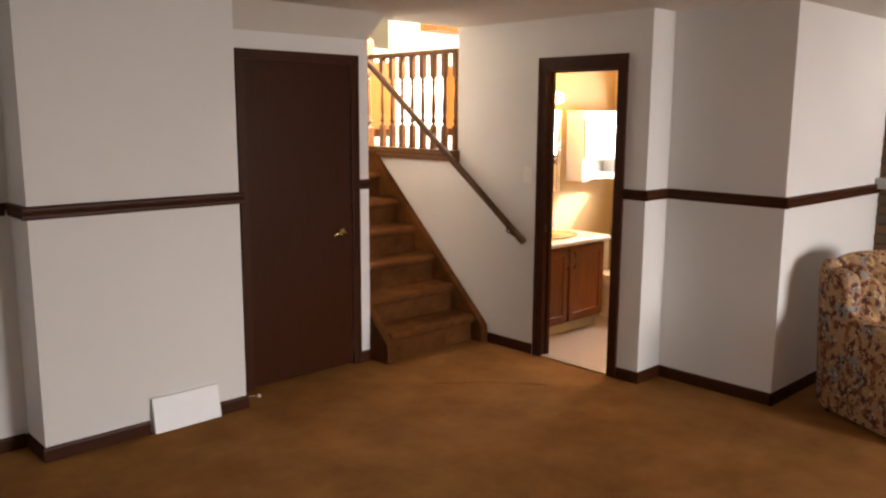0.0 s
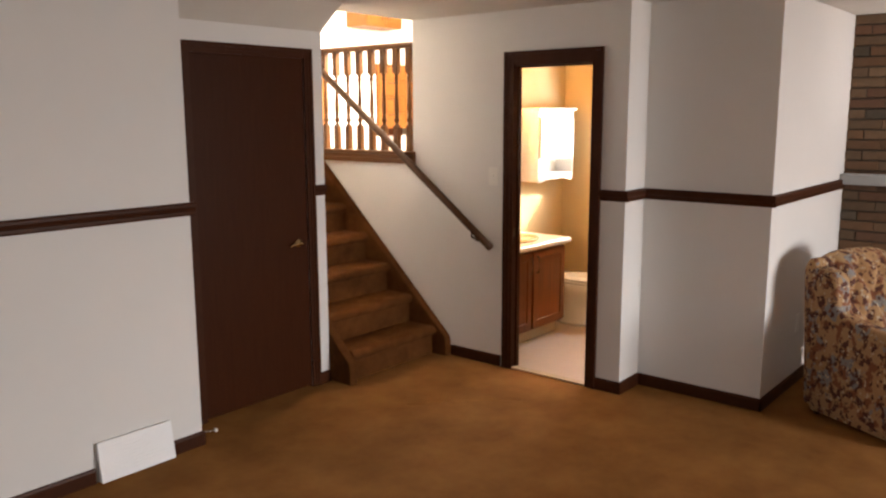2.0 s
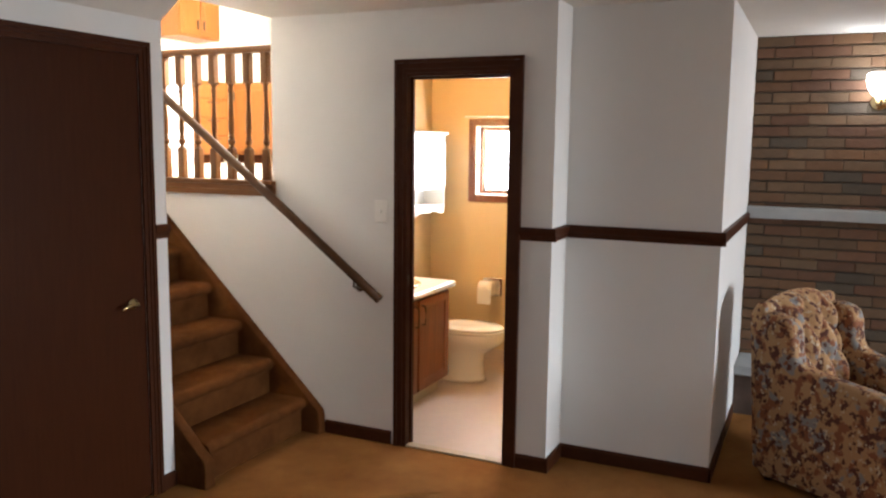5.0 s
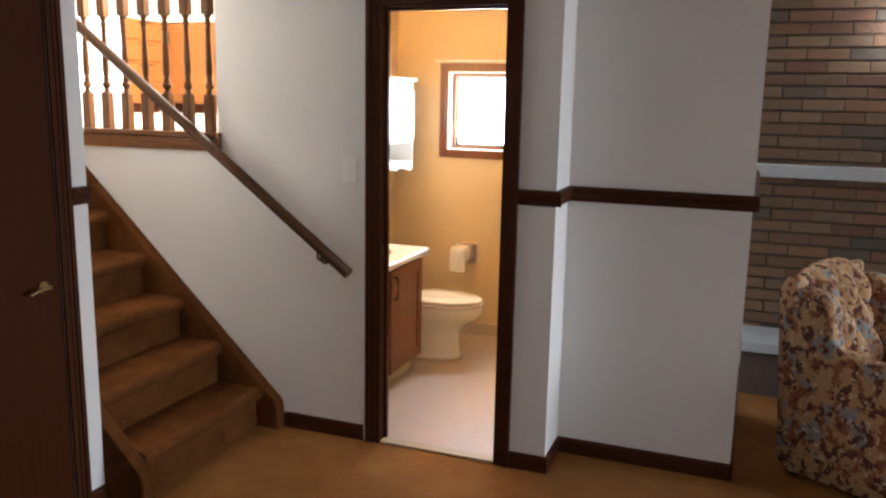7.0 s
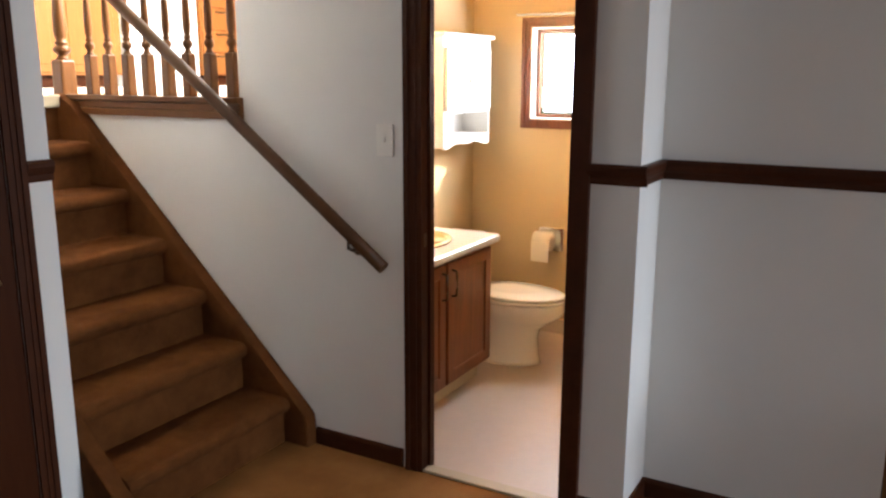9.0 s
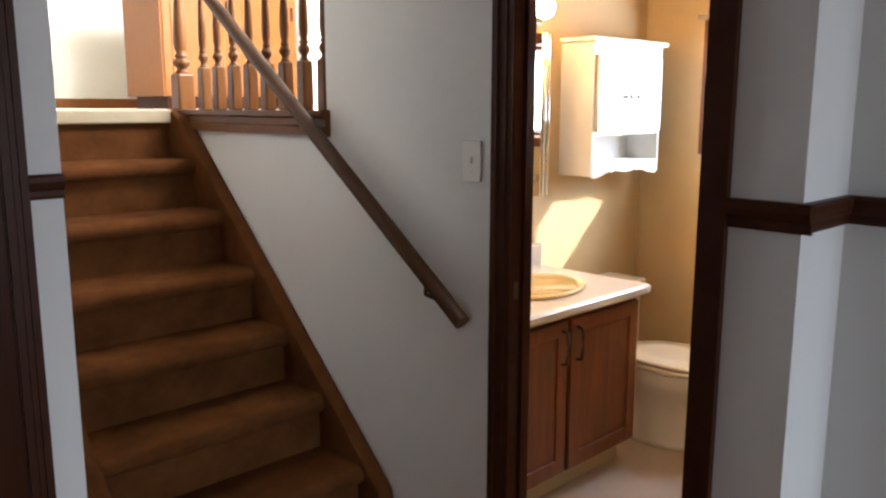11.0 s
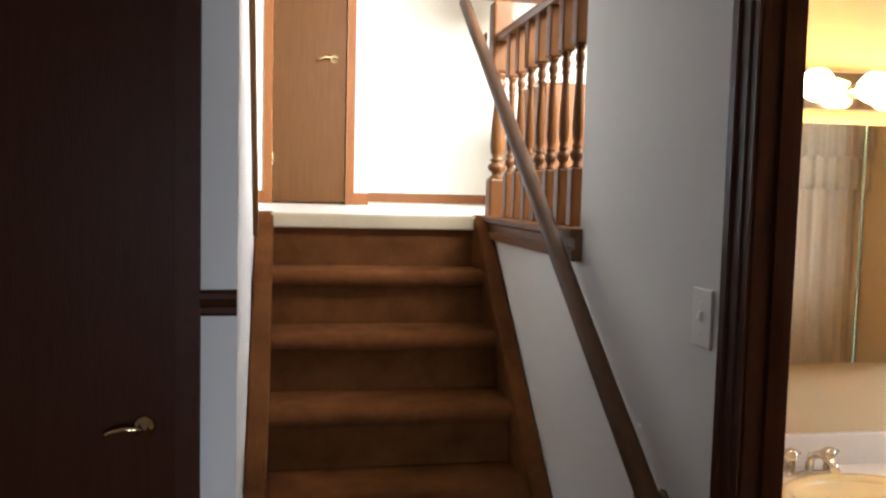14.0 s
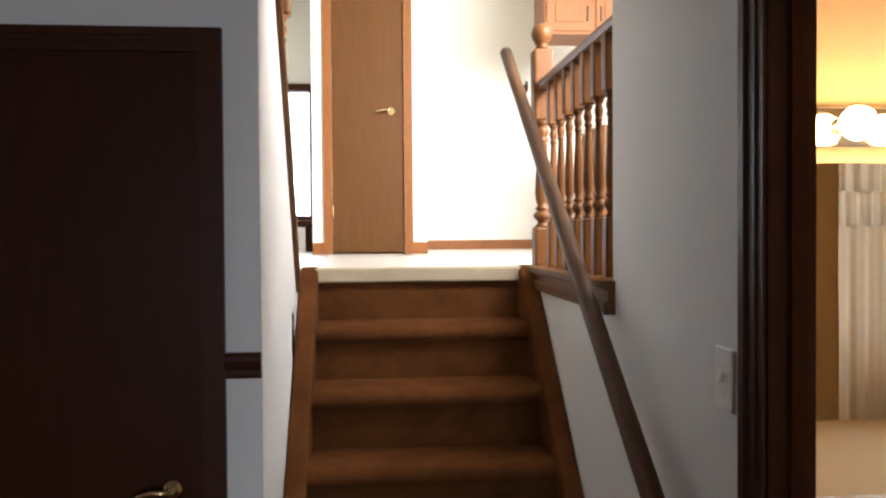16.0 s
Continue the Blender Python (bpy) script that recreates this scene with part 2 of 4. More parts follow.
# upper level shell
setting("upper_floor", boxes((-4.2, 4.5, 1.206, 5.2, UP - 0.14, UP), (0.12, 4.5, 0.10, 1.20, UP - 0.14, UP), (-4.2, -1.07, 0.14, 1.206, UP - 0.14, UP)), TILE,
        "glossy pale vinyl upper hall floor", "floor")
setting("upper_wall_north", boxes((-1.12, 4.5, 5.0, 5.12, UP, TOP), (-4.2, -2.3, 5.0, 5.12, UP, TOP), (-2.3, -1.12, 5.0, 5.12, UP, 1.68), (-2.3, -1.12, 5.0, 5.12, 2.88, TOP)), CREAM, "bright cream upper hall wall", "wall")
setting("upper_wall_east", boxes((4.4, 4.5, 0.0, 5.0, UP, TOP)), CREAM, "cream kitchen wall", "wall")
setting("kitchen_wall_north", boxes((2.5, 4.4, 3.85, 3.95, UP, TOP)), CREAM, "cream kitchen wall behind the cabinets", "wall")
# the opening is cut for the added, unseen kitchen window
setting("kitchen_wall_south", boxes((0.12, 0.4, 0.0, 0.10, 2.44, TOP), (2.4, 4.5, 0.0, 0.10, 2.44, TOP), (0.4, 2.4, 0.0, 0.10, 2.44, 2.55), (0.4, 2.4, 0.0, 0.10, 3.55, TOP)), CREAM, "cream kitchen wall", "wall")
setting("upper_wall_west", boxes((-4.3, -4.2, 0.14, 5.12, UP, TOP)), CREAM, "cream hall wall", "wall")
setting("upper_wall_south", boxes((-4.2, 0.12, -0.06, 0.06, H + 0.2, TOP)), CREAM, "cream wall above the stairwell", "wall")
setting("upper_ceiling", boxes((-4.3, 4.5, -0.06, 5.12, TOP, TOP + 0.1)), CEIL, "cream upper ceiling", "ceiling")
setting("closet_wall_upstairs", boxes((-1.065, -0.925, 3.59, 4.99, UP, TOP), (-0.425, -0.265, 3.59, 4.99, UP, TOP), (-0.925, -0.425, 3.59, 3.71, UP + 2.04, TOP), (-0.925, -0.425, 4.3, 4.4, UP, TOP)),
        CREAM, "cream closet wall in the upper hall", "wall")

# ---- stairs ----
RISE, RUN, Y1 = 0.2057, 0.2235, -0.155
stairs = tagged(new("staircase"), "carpeted seven-step staircase with brown carpeted side strings", "stairs", kind="structure")


def step_bm(i):
    y0, z1 = Y1 + RUN * (i - 1), RISE * i
    back = Y1 + RUN * i + 0.03
    o = [(y0 + 0.030, z1 - RISE), (y0 + 0.030, z1 - 0.0685)]
    for k in range(9):
        a = -math.pi / 2 - math.pi * k / 8
        o.append((y0 + 0.030 + 0.034 * math.cos(a), z1 - 0.034 - 0.034 * math.cos(math.pi * k / 8)))
    o += [(back, z1), (back, z1 - RISE)]
    bm = prism(o, 'x', -0.885, -0.055)
    return bm


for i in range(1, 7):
    part("step", step_bm(i), SHADEC, stairs)
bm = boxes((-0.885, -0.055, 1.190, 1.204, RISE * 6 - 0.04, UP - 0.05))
part("riser", bm, SHADEC, stairs)
slope = 0.93
def string_outline():
    return [(-0.25, 0.0), (-0.25, 0.095), (-0.244, 0.135), (-0.225, 0.157), (1.10, 0.157 + slope * (1.10 + 0.244)), (1.20, UP + 0.012), (1.20, 1.1), (0.05, 0.0)]
part("string", prism(string_outline(), 'x', -0.066, -0.003, 0.008), SHADEC, stairs, "carpet-covered stair string")
part("string", prism([(u + (0.06 if u < -0.2 else 0), v) for u, v in string_outline()], 'x', -0.947, -0.878, 0.008), SHADEC, stairs, "carpet-covered stair string")
setting("landing_edge", soft_box(-0.893, -0.055, 1.165, 1.205, UP - 0.055, UP + 0.004, 0.008), NOSE, "cream landing edge strip above the top riser", "trim")

# ---- trim runs ----
def rail_run(name, p, q, out, z0, prof, material, label, category):
    """A moulding from p to q; prof holds (outward, height) pairs."""
    p, q, out = Vector((*p, 0)), Vector((*q, 0)), Vector((*out, 0))
    bm = bmesh.new()
    a = [bm.verts.new(p + out * u + Vector((0, 0, z0 + v))) for u, v in prof]
    b = [bm.verts.new(q + out * u + Vector((0, 0, z0 + v))) for u, v in prof]
    n = len(prof)
    bm.faces.new(a)
    bm.faces.new(b[::-1])
    for i in range(n):
        bm.faces.new((a[i], b[i], b[(i + 1) % n], a[(i + 1) % n]))
    bmesh.ops.recalc_face_normals(bm, faces=bm.faces)
    return setting(name, bm, material, label, category)


CR = [(0, 0), (0.010, 0), (0.013, 0.008), (0.013, 0.022), (0.020, 0.030), (0.024, 0.045), (0.024, 0.058), (0.018, 0.066), (0, 0.066)]
BB = [(0, 0), (0.012, 0), (0.012, 0.060), (0.008, 0.072), (0.0, 0.075)]
S, W_, E_ = (0, -1), (-1, 0), (1, 0)
for p, q, out in (((-1.040, 0), (-0.95, 0), S), ((-2.08, 0), (-1.945, 0), S), ((-3.224, -0.25), (-2.056, -0.25), S), ((-2.08, -0.25), (-2.08, -0.002), E_), ((-3.2, -0.25), (-3.2, 0.018), W_),
                  ((-7.0, 0.02), (-3.226, 0.02), S), ((0, -1.604), (0, -1.408), W_), ((0.002, -1.58), (0.246, -1.58), S), ((0.25, -2.374), (0.25, -1.582), W_), ((0.228, -2.35), (1.74, -2.35), S)):
    rail_run("chair_rail", p, q, out, 1.215 if p[0] < -0.5 else 1.192, CR, TRIM, "dark stained wooden chair rail on the wall", "trim")
for p, q, out in (((-1.040, 0), (-0.948, 0), S), ((-2.08, 0), (-1.945, 0), S), ((-3.212, -0.25), (-2.665, -0.25), S), ((-2.285, -0.25), (-2.068, -0.25), S), ((-2.08, -0.25), (-2.08, -0.002), E_),
                  ((-3.2, -0.25), (-3.2, 0.018), W_), ((-7.0, 0.02), (-3.214, 0.02), S), ((0, -1.592), (0, -1.408), W_), ((0, -0.684), (0, -0.252), W_), ((0.002, -1.58), (0.248, -1.58), S),
                  ((0.25, -2.362), (0.25, -1.582), W_), ((0.238, -2.35), (1.38, -2.35), S)):
    rail_run("baseboard", p, q, out, 0.0, BB, TRIM, "dark stained wooden baseboard", "trim")
for p, q, out in (((-0.265, 5.0), (2.5, 5.0), S), ((-1.065, 3.59), (-0.985, 3.59), S), ((-0.365, 3.59), (-0.265, 3.59), S)):
    rail_run("baseboard", p, q, out, UP, [(0, 0), (0.012, 0), (0.012, 0.075), (0, 0.082)], HONEY, "honey-stained wooden baseboard upstairs", "trim")
for p, q, out in (((1.9, -1.44), (1.9, -0.02), W_), ((1.06, 0), (1.88, 0), S)):
    rail_run("baseboard", p, q, out, 0.006, [(0, 0), (0.010, 0), (0.010, 0.085), (0.004, 0.09), (0, 0.09)], VINYL, "beige cove baseboard in the bathroom", "trim")


def casing(parent, a0, a1, width, top, plane, axis, sign, material, z0=0.0):
    """Door casing of stepped boards round an opening a0..a1 in a wall plane."""
    def bar(u0, u1, v0, v1, d0, d1):
        lo, hi = sorted((plane + sign * d0, plane + sign * d1))
        return (lo, hi, u0, u1, v0, v1) if axis == 'x' else (u0, u1, lo, hi, v0, v1)
    w = width
    for u0, u1, inner in ((a0 - w, a0, 1), (a1, a1 + w, -1)):
        o, i = (u0, u1) if inner == 1 else (u1, u0)
        d = inner
        rows = [sorted((o, o + d * 0.02)), sorted((o + d * 0.02, o + d * (w - 0.022))), sorted((o + d * (w - 0.022), i))]
        part("jamb_casing", boxes(bar(*rows[0], z0, top + w, 0, 0.020), bar(*rows[1], z0, top + w * 0.7, 0, 0.014), bar(*rows[2], z0, top + 0.022, 0, 0.010)), material, parent)
    part("head_casing", boxes(bar(a0 - w + 0.02, a1 + w - 0.02, top + w - 0.02, top + w, 0, 0.0198), bar(a0 - 0.022, a1 + 0.022, top + 0.022, top + w - 0.02, 0, 0.0138), bar(a0, a1, top, top + 0.022, 0, 0.0098)), material, parent)


def lever(parent, m, material, side=-1):
    """Round rose with a curved lever; local y points into the door."""
    rose = moved(lathe([(0.0301, 0), (0.031, 0.006), (0.024, 0.012), (0.012, 0.016), (0.011, 0.042)], 20), Matrix.Rotation(radians(90), 4, 'X'))
    arm = tube([(0, -0.040, 0), (side * 0.02, -0.046, 0.003), (side * 0.05, -0.046, 0.004), (side * 0.08, -0.044, -0.003), (side * 0.105, -0.040, -0.012)], 0.0085)
    ob = part("handle", moved(merged(rose, arm), m), material, parent, "polished brass lever handle", smooth=True)
    return ob


# ---- doors ----
door = thing("door_1", (0, 0, 0), "dark-stained flush closet door with brass lever, shut", "door")
door["kind"] = "structure"
part("slab", soft_box(-1.877, -1.100, 0.004, 0.040, 0.012, 2.0449, 0.001), DARK, door)
casing(door, -1.880, -1.097, 0.058, 2.040, 0.0, 'y', -1, TRIM)
part("jamb", boxes((-1.8795, -1.877, 0.001, 0.119, 0, 2.045), (-1.100, -1.0975, 0.001, 0.119, 0, 2.045), (-1.877, -1.100, 0.042, 0.119, 2.0, 2.0448)), TRIM, door)
lever(door, pose(-1.175, 0.003, 0.935) @ Matrix.Scale(0.86, 4), BRASS, -1)

frame_2 = thing("door_2", (0, 0, 0), "dark wooden bathroom doorway frame, door folded out of sight", "door frame")
frame_2["kind"] = "structure"
casing(frame_2, -1.345, -0.775, 0.072, 2.03, 0.0, 'x', -1, TRIM)
part("jamb", boxes((-0.004, 0.086, -0.775, -0.757, 0, 2.03), (-0.004, 0.086, -1.365, -1.345, 0, 2.03), (-0.004, 0.086, -1.345, -0.775, 2.014, 2.03)), TRIM, frame_2)
part("stop", boxes((0.036, 0.062, -0.787, -0.775, 0, 2.014), (0.036, 0.062, -1.345, -1.333, 0, 2.014), (0.036, 0.062, -1.333, -0.787, 2.002, 2.014)), DARK, frame_2)
part("strike_plate", soft_box(0.006, 0.026, -0.7775, -0.7745, 0.908, 0.958, 0.001, 1), BRONZE, frame_2, "small bronze strike plate")
part("threshold", soft_box(-0.006, 0.05, -1.345, -0.775, 0.0, 0.012, 0.004), NOSE, frame_2, "worn brass-coloured threshold strip")

door3 = thing("door_3", (0, 0, 0), "medium brown flush wooden hall closet door, shut", "door")
door3["kind"] = "structure"
LOAK = mat("light_oak_door", (0.125, 0.050, 0.010), 0.5, spec=0.18, second=(0.078, 0.028, 0.0045), scale=7, stretch=(9, 9, 0.6), mix=0.7, bump=0.05, bump_scale=50)
part("slab", soft_box(-0.923, -0.427, 3.60, 3.64, UP + 0.012, UP + 2.035, 0.003), LOAK, door3)
casing(door3, -0.925, -0.425, 0.06, UP + 2.04, 3.59, 'y', -1, HONEY, UP)
part("hinge", boxes((-0.928, -0.918, 3.585, 3.60, UP + 0.26, UP + 0.35)), BRASS, door3)
lever(door3, pose(-0.515, 3.60, UP + 1.0), BRASS, -1)

# ---- handrail and railing ----
hr = thing("handrail", (-0.07, -0.645, 0.828), "round brown wooden wall handrail beside the stairs", "handrail")
part("rail", tube([(0, 2.07 * k / 8, 0.745 * 2.07 * k / 8) for k in range(9)], 0.0255, 16), RAILW, hr)
for k in (0.16, 1.94):
    part("bracket", merged(tube([(0.0, k, 0.745 * k - 0.02), (0.0, k, 0.745 * k - 0.06), (0.03, k, 0.745 * k - 0.075), (0.068, k, 0.745 * k - 0.075)], 0.007),
                           moved(lathe([(0.024, 0), (0.026, 0.004), (0.016, 0.010)], 14), pose(0.068, k, 0.745 * k - 0.075, 0, -90, 0))), BRONZE, hr, "dark metal rail bracket")

railing = thing("railing", (0.06, 0.11, 1.355), "turned oak balustrade with newel post beside the stairwell", "railing")
sill = [(-0.085, 0.0), (0.085, 0.0), (0.085, 0.03), (0.075, 0.036), (0.075, 0.060), (0.090, 0.068), (0.090, 0.088), (-0.090, 0.088), (-0.090, 0.068), (-0.075, 0.060), (-0.075, 0.036), (-0.085, 0.03)]
part("sill", prism(sill, 'y', -0.015, 1.18), OAK, railing, "moulded dark oak sill")
part("sill_end", prism([(u * 1.08, v * 1.06 - 0.003) for u, v in sill], 'y', -0.03, -0.014), OAK, railing)
top = [(-0.028, 0), (0.028, 0), (0.032, 0.014), (0.026, 0.032), (0.014, 0.040), (-0.014, 0.040), (-0.026, 0.032), (-0.032, 0.014)]
part("top_rail", moved(prism(top, 'y', -0.015, 1.13), pose(0, 0, 0.825)), OAK, railing)


def turned_post(w, height, base, cap, seg=12):
    """Square foot and head with a turned middle."""
    h = w / 2
    lo = bmesh.new()
    bm_box(lo, -h, h, -h, h, 0, base)
    for v in lo.verts:
        if v.co.z > base / 2:
            v.co.x *= 0.94
            v.co.y *= 0.94
    hi = bmesh.new()
    bm_box(hi, -h, h, -h, h, height - cap, height)
    for b in (lo, hi):
        bmesh.ops.recalc_face_normals(b, faces=b.faces)
        bmesh.ops.bevel(b, geom=b.edges[:], offset=w * 0.12, segments=2, affect='EDGES', profile=0.5)
    s, r = height - base - cap, w / 2
    prof = [(0.86, 0), (0.62, 0.02), (0.50, 0.045), (0.62, 0.060), (0.90, 0.085), (0.96, 0.11), (0.84, 0.135), (0.52, 0.155), (0.74, 0.170), (0.74, 0.182), (0.50, 0.20), (0.70, 0.25), (0.78, 0.32),
            (0.70, 0.48), (0.52, 0.70), (0.44, 0.80), (0.60, 0.815), (0.60, 0.83), (0.46, 0.845), (0.62, 0.875), (0.68, 0.90), (0.56, 0.93), (0.48, 0.95), (0.66, 0.97), (0.86, 1.0)]
    mid = lathe([(r * a, base + s * b) for a, b in prof], seg)
    return merged(lo, mid, hi)


first = part("baluster", turned_post(0.047, 0.74, 0.185, 0.175), OAK, railing)
first.location = (0, 0.075, 0.087)
for k in range(1, 8):
    ob = first.copy()
    scene.collection.objects.link(ob)
    ob.parent = railing
    ob.location = (0, 0.075 + 0.128 * k, 0.087)
nw = turned_post(0.085, 0.98, 0.235, 0.30, 18)
ball = lathe([(0.022, 0), (0.030, 0.010), (0.022, 0.022), (0.026, 0.028), (0.040, 0.045), (0.046, 0.068), (0.042, 0.090), (0.026, 0.108), (0.006, 0.114)], 20)
nwl = part("newel_post", merged(nw, moved(ball, pose(0, 0, 0.98))), OAK, railing, "turned newel post with ball finial")
nwl.location = (0, 1.175, 0.015)

# flight to the upper bedrooms, seen from below beside the stairwell
upper = thing("upper_railing", (-0.99, 0.80, 1.36), "dark oak raking stair trim with a turned newel", "railing")
part("raking_trim", prism([(0.185, 0.0), (0.215, 0.0), (-0.45, 1.03), (-0.48, 1.03)], 'x', 0.0405, 0.060, 0.004), OAK, upper, "dark raking skirt board")
post = part("newel_post", turned_post(0.085, 1.35, 0.46, 0.30, 18), OAK, upper, "turned newel post at the foot of the upper flight")
post.location = (-0.045, 0.53, 0.08)

# ---- small wall fittings ----
sw = thing("light_switch", (-0.001, -0.615, 1.30), "ivory plastic toggle light switch on the wall", "light switch")
part("plate", soft_box(-0.006, 0.0, -0.038, 0.038, -0.06, 0.06, 0.003), PLASTIC, sw)
part("toggle", moved(soft_box(-0.014, 0.0, -0.005, 0.005, -0.010, 0.010, 0.002), pose(0, 0, 0.002, 0, 14, 0)), WHITE, sw)
for z in (-0.03, 0.03):
    part("screw", moved(lathe([(0.004, 0), (0.0035, 0.0015)], 8), pose(-0.006, 0, z, 0, -90, 0)), PLASTIC, sw)
vent = thing("floor_register", (-2.462, -0.290, 0.004), "white metal wall register vent above the carpet", "vent")
VENTW = mat("vent_enamel", (0.86, 0.87, 0.88), 0.35, second=(0.83, 0.84, 0.85), scale=8)
part("frame", moved(soft_box(-0.195, 0.195, -0.012, 0.0, 0.0, 0.195, 0.005), pose(0, 0, 0, -9, 0, 0)), VENTW, vent)
part("body", prism([(0.001, 0.0), (0.038, 0.0), (0.038, 0.188), (0.030, 0.190)], 'x', -0.188, 0.188), VENTW, vent)
for k in range(10):
    part("louver", moved(soft_box(-0.17, 0.17, -0.0135, -0.010, 0.022 + 0.0165 * k, 0.031 + 0.0165 * k, 0.001, 1), pose(0, 0, 0, -9, 0, 0)), VENTW, vent)
stop = thing("door_stop", (-2.02, -0.22, 0.0), "small white-tipped spring door stop near the wall", "door stop")
part("spring", tube([(-0.05, 0.02, 0.045), (0.0, 0.0, 0.045), (0.03, -0.01, 0.044)], 0.006), NICKEL, stop)
part("tip", tube([(0.03, -0.01, 0.044), (0.045, -0.015, 0.044)], 0.010), WHITE, stop)
outlet = thing("outlet", (0.88, -2.351, 0.40), "white duplex wall outlet plate", "outlet")
part("plate", soft_box(-0.036, 0.036, -0.006, 0, -0.057, 0.057, 0.003), WHITE, outlet)
for z in (-0.02, 0.02):
    part("socket", moved(lathe([(0.016, 0), (0.015, 0.003)], 14), pose(0, -0.005, z, 90, 0, 0)), PLASTIC, outlet)

# ---- bathroom ----
def ring_frame(x0, x1, z0, z1, w, y0, y1):
    """A rectangular picture-frame board in the xz plane."""
    bm = bmesh.new()
    loops = []
    for y, e in ((y0, 0.004), (y0 + 0.004, 0.0), (y1, 0.0)):
        for g, d in ((0, e), (w, -e)):
            q = g + d
            loops.append([bm.verts.new(p) for p in ((x0 + q, y, z0 + q), (x1 - q, y, z0 + q), (x1 - q, y, z1 - q), (x0 + q, y, z1 - q))])
    for a, b in ((0, 1), (0, 2), (1, 3), (2, 4), (3, 5), (4, 5)):
        for k in range(4):
            bm.faces.new((loops[a][k], loops[a][(k + 1) % 4], loops[b][(k + 1) % 4], loops[b][k]))
    bmesh.ops.recalc_face_normals(bm, faces=bm.faces)
    return bm


van = thing("vanity_cabinet", (0.60, -0.27, 0.006), "cherry wood vanity cabinet with two panel doors", "vanity cabinet")
part("body", boxes((-0.45, -0.432, -0.268, 0.265, 0.095, 0.715), (0.417, 0.435, -0.268, 0.265, 0.095, 0.715), (-0.432, 0.417, -0.268, 0.265, 0.095, 0.113), (-0.432, 0.417, 0.255, 0.265, 0.113, 0.715), (-0.432, 0.417, -0.268, -0.25, 0.113, 0.715)), CHERRY, van)
part("toe_kick", boxes((-0.45, 0.435, -0.215, 0.26, 0.0, 0.094)), mat("toe_kick", (0.50, 0.40, 0.26), 0.5, second=(0.42, 0.33, 0.21), scale=6), van, "beige recessed toe kick")
for x0, x1, hx in ((-0.44, -0.032, -0.065), (-0.012, 0.43, 0.025)):
    d = part("cabinet_door", ring_frame(x0, x1, 0.11, 0.695, 0.06, -0.290, -0.270), CHERRY, van)
    part("panel", soft_box(x0 + 0.055, x1 - 0.055, -0.283, -0.272, 0.165, 0.64, 0.006), CHERRY, d)
    part("pull", tube([(hx, -0.288, 0.535), (hx, -0.312, 0.54), (hx, -0.316, 0.57), (hx, -0.316, 0.62), (hx, -0.312, 0.655), (hx, -0.288, 0.66)], 0.006), BRONZE, d, "dark bronze bar pull")
COUNTER = mat("counter_laminate", (0.74, 0.66, 0.55), 0.28, second=(0.69, 0.60, 0.49), scale=30, mix=0.8, bump=0.01)
SINKC = mat("sink_enamel", (0.76, 0.60, 0.30), 0.12, second=(0.74, 0.58, 0.29), scale=5, coat=0.5)
ctop = thing("vanity_counter", (0.60, -0.29, 0.722), "beige laminate vanity counter with backsplash", "countertop")


def slab_with_hole(x0, x1, y0, y1, z0, z1, cx, cy, rx, ry, n=64):
    """A slab with rounded rim and an oval cut-out."""
    bm = bmesh.new()
    loops = []
    for z, inset in ((z1, 0.010), (z1 - 0.010, 0.0), (z0 + 0.010, 0.0), (z0, 0.008)):
        ring = []
        for k in range(n):
            a = 2 * math.pi * k / n
            c, q = math.cos(a), math.sin(a)
            far = min((((x1 - inset - cx) if c > 0 else (cx - x0 - inset)) / abs(c)) if abs(c) > 1e-6 else 9, (((y1 - inset - cy) if q > 0 else (cy - y0 - inset)) / abs(q)) if abs(q) > 1e-6 else 9)
            ring.append(bm.verts.new((cx + far * c, cy + far * q, z)))
        loops.append(ring)
    hole = [[bm.verts.new((cx + rx * math.cos(2 * math.pi * k / n), cy + ry * math.sin(2 * math.pi * k / n), z)) for k in range(n)] for z in (z0, z1)]
    seq = loops + hole
    for i in range(len(seq)):
        a, b = seq[i], seq[(i + 1) % len(seq)]
        for k in range(n):
            bm.faces.new((a[k], a[(k + 1) % n], b[(k + 1) % n], b[k]))
    bmesh.ops.recalc_face_normals(bm, faces=bm.faces)
    return bm


part("slab", slab_with_hole(-0.475, 0.475, -0.298, 0.288, 0.0, 0.040, 0.065, -0.02, 0.215, 0.166), COUNTER, ctop)
part("backsplash", soft_box(-0.475, 0.475, 0.266, 0.287, 0.036, 0.135, 0.005), COUNTER, ctop)
sink = thing("sink", (0.665, -0.31, 0.7625), "oval harvest-gold drop-in bathroom sink", "sink")
part("basin", lathe([(0.235, 0.002), (0.24, 0.010), (0.228, 0.018), (0.205, 0.014), (0.190, -0.004), (0.175, -0.05), (0.145, -0.095), (0.09, -0.118), (0.02, -0.124)], 40, 0.78), SINKC, sink, smooth=True)
part("drain", moved(lathe([(0.02, 0), (0.018, 0.003)], 14), pose(0, 0, -0.1235)), NICKEL, sink)
fau = thing("faucet", (0.645, -0.085, 0.762), "chrome two-handle centreset bathroom faucet", "faucet")
part("base", soft_box(-0.085, 0.085, -0.025, 0.025, 0.0, 0.018, 0.008), NICKEL, fau)
part("spout", tube([(0, 0, 0.015), (0, -0.005, 0.055), (0, -0.05, 0.075), (0, -0.10, 0.062), (0, -0.115, 0.045)], 0.012), NICKEL, fau)
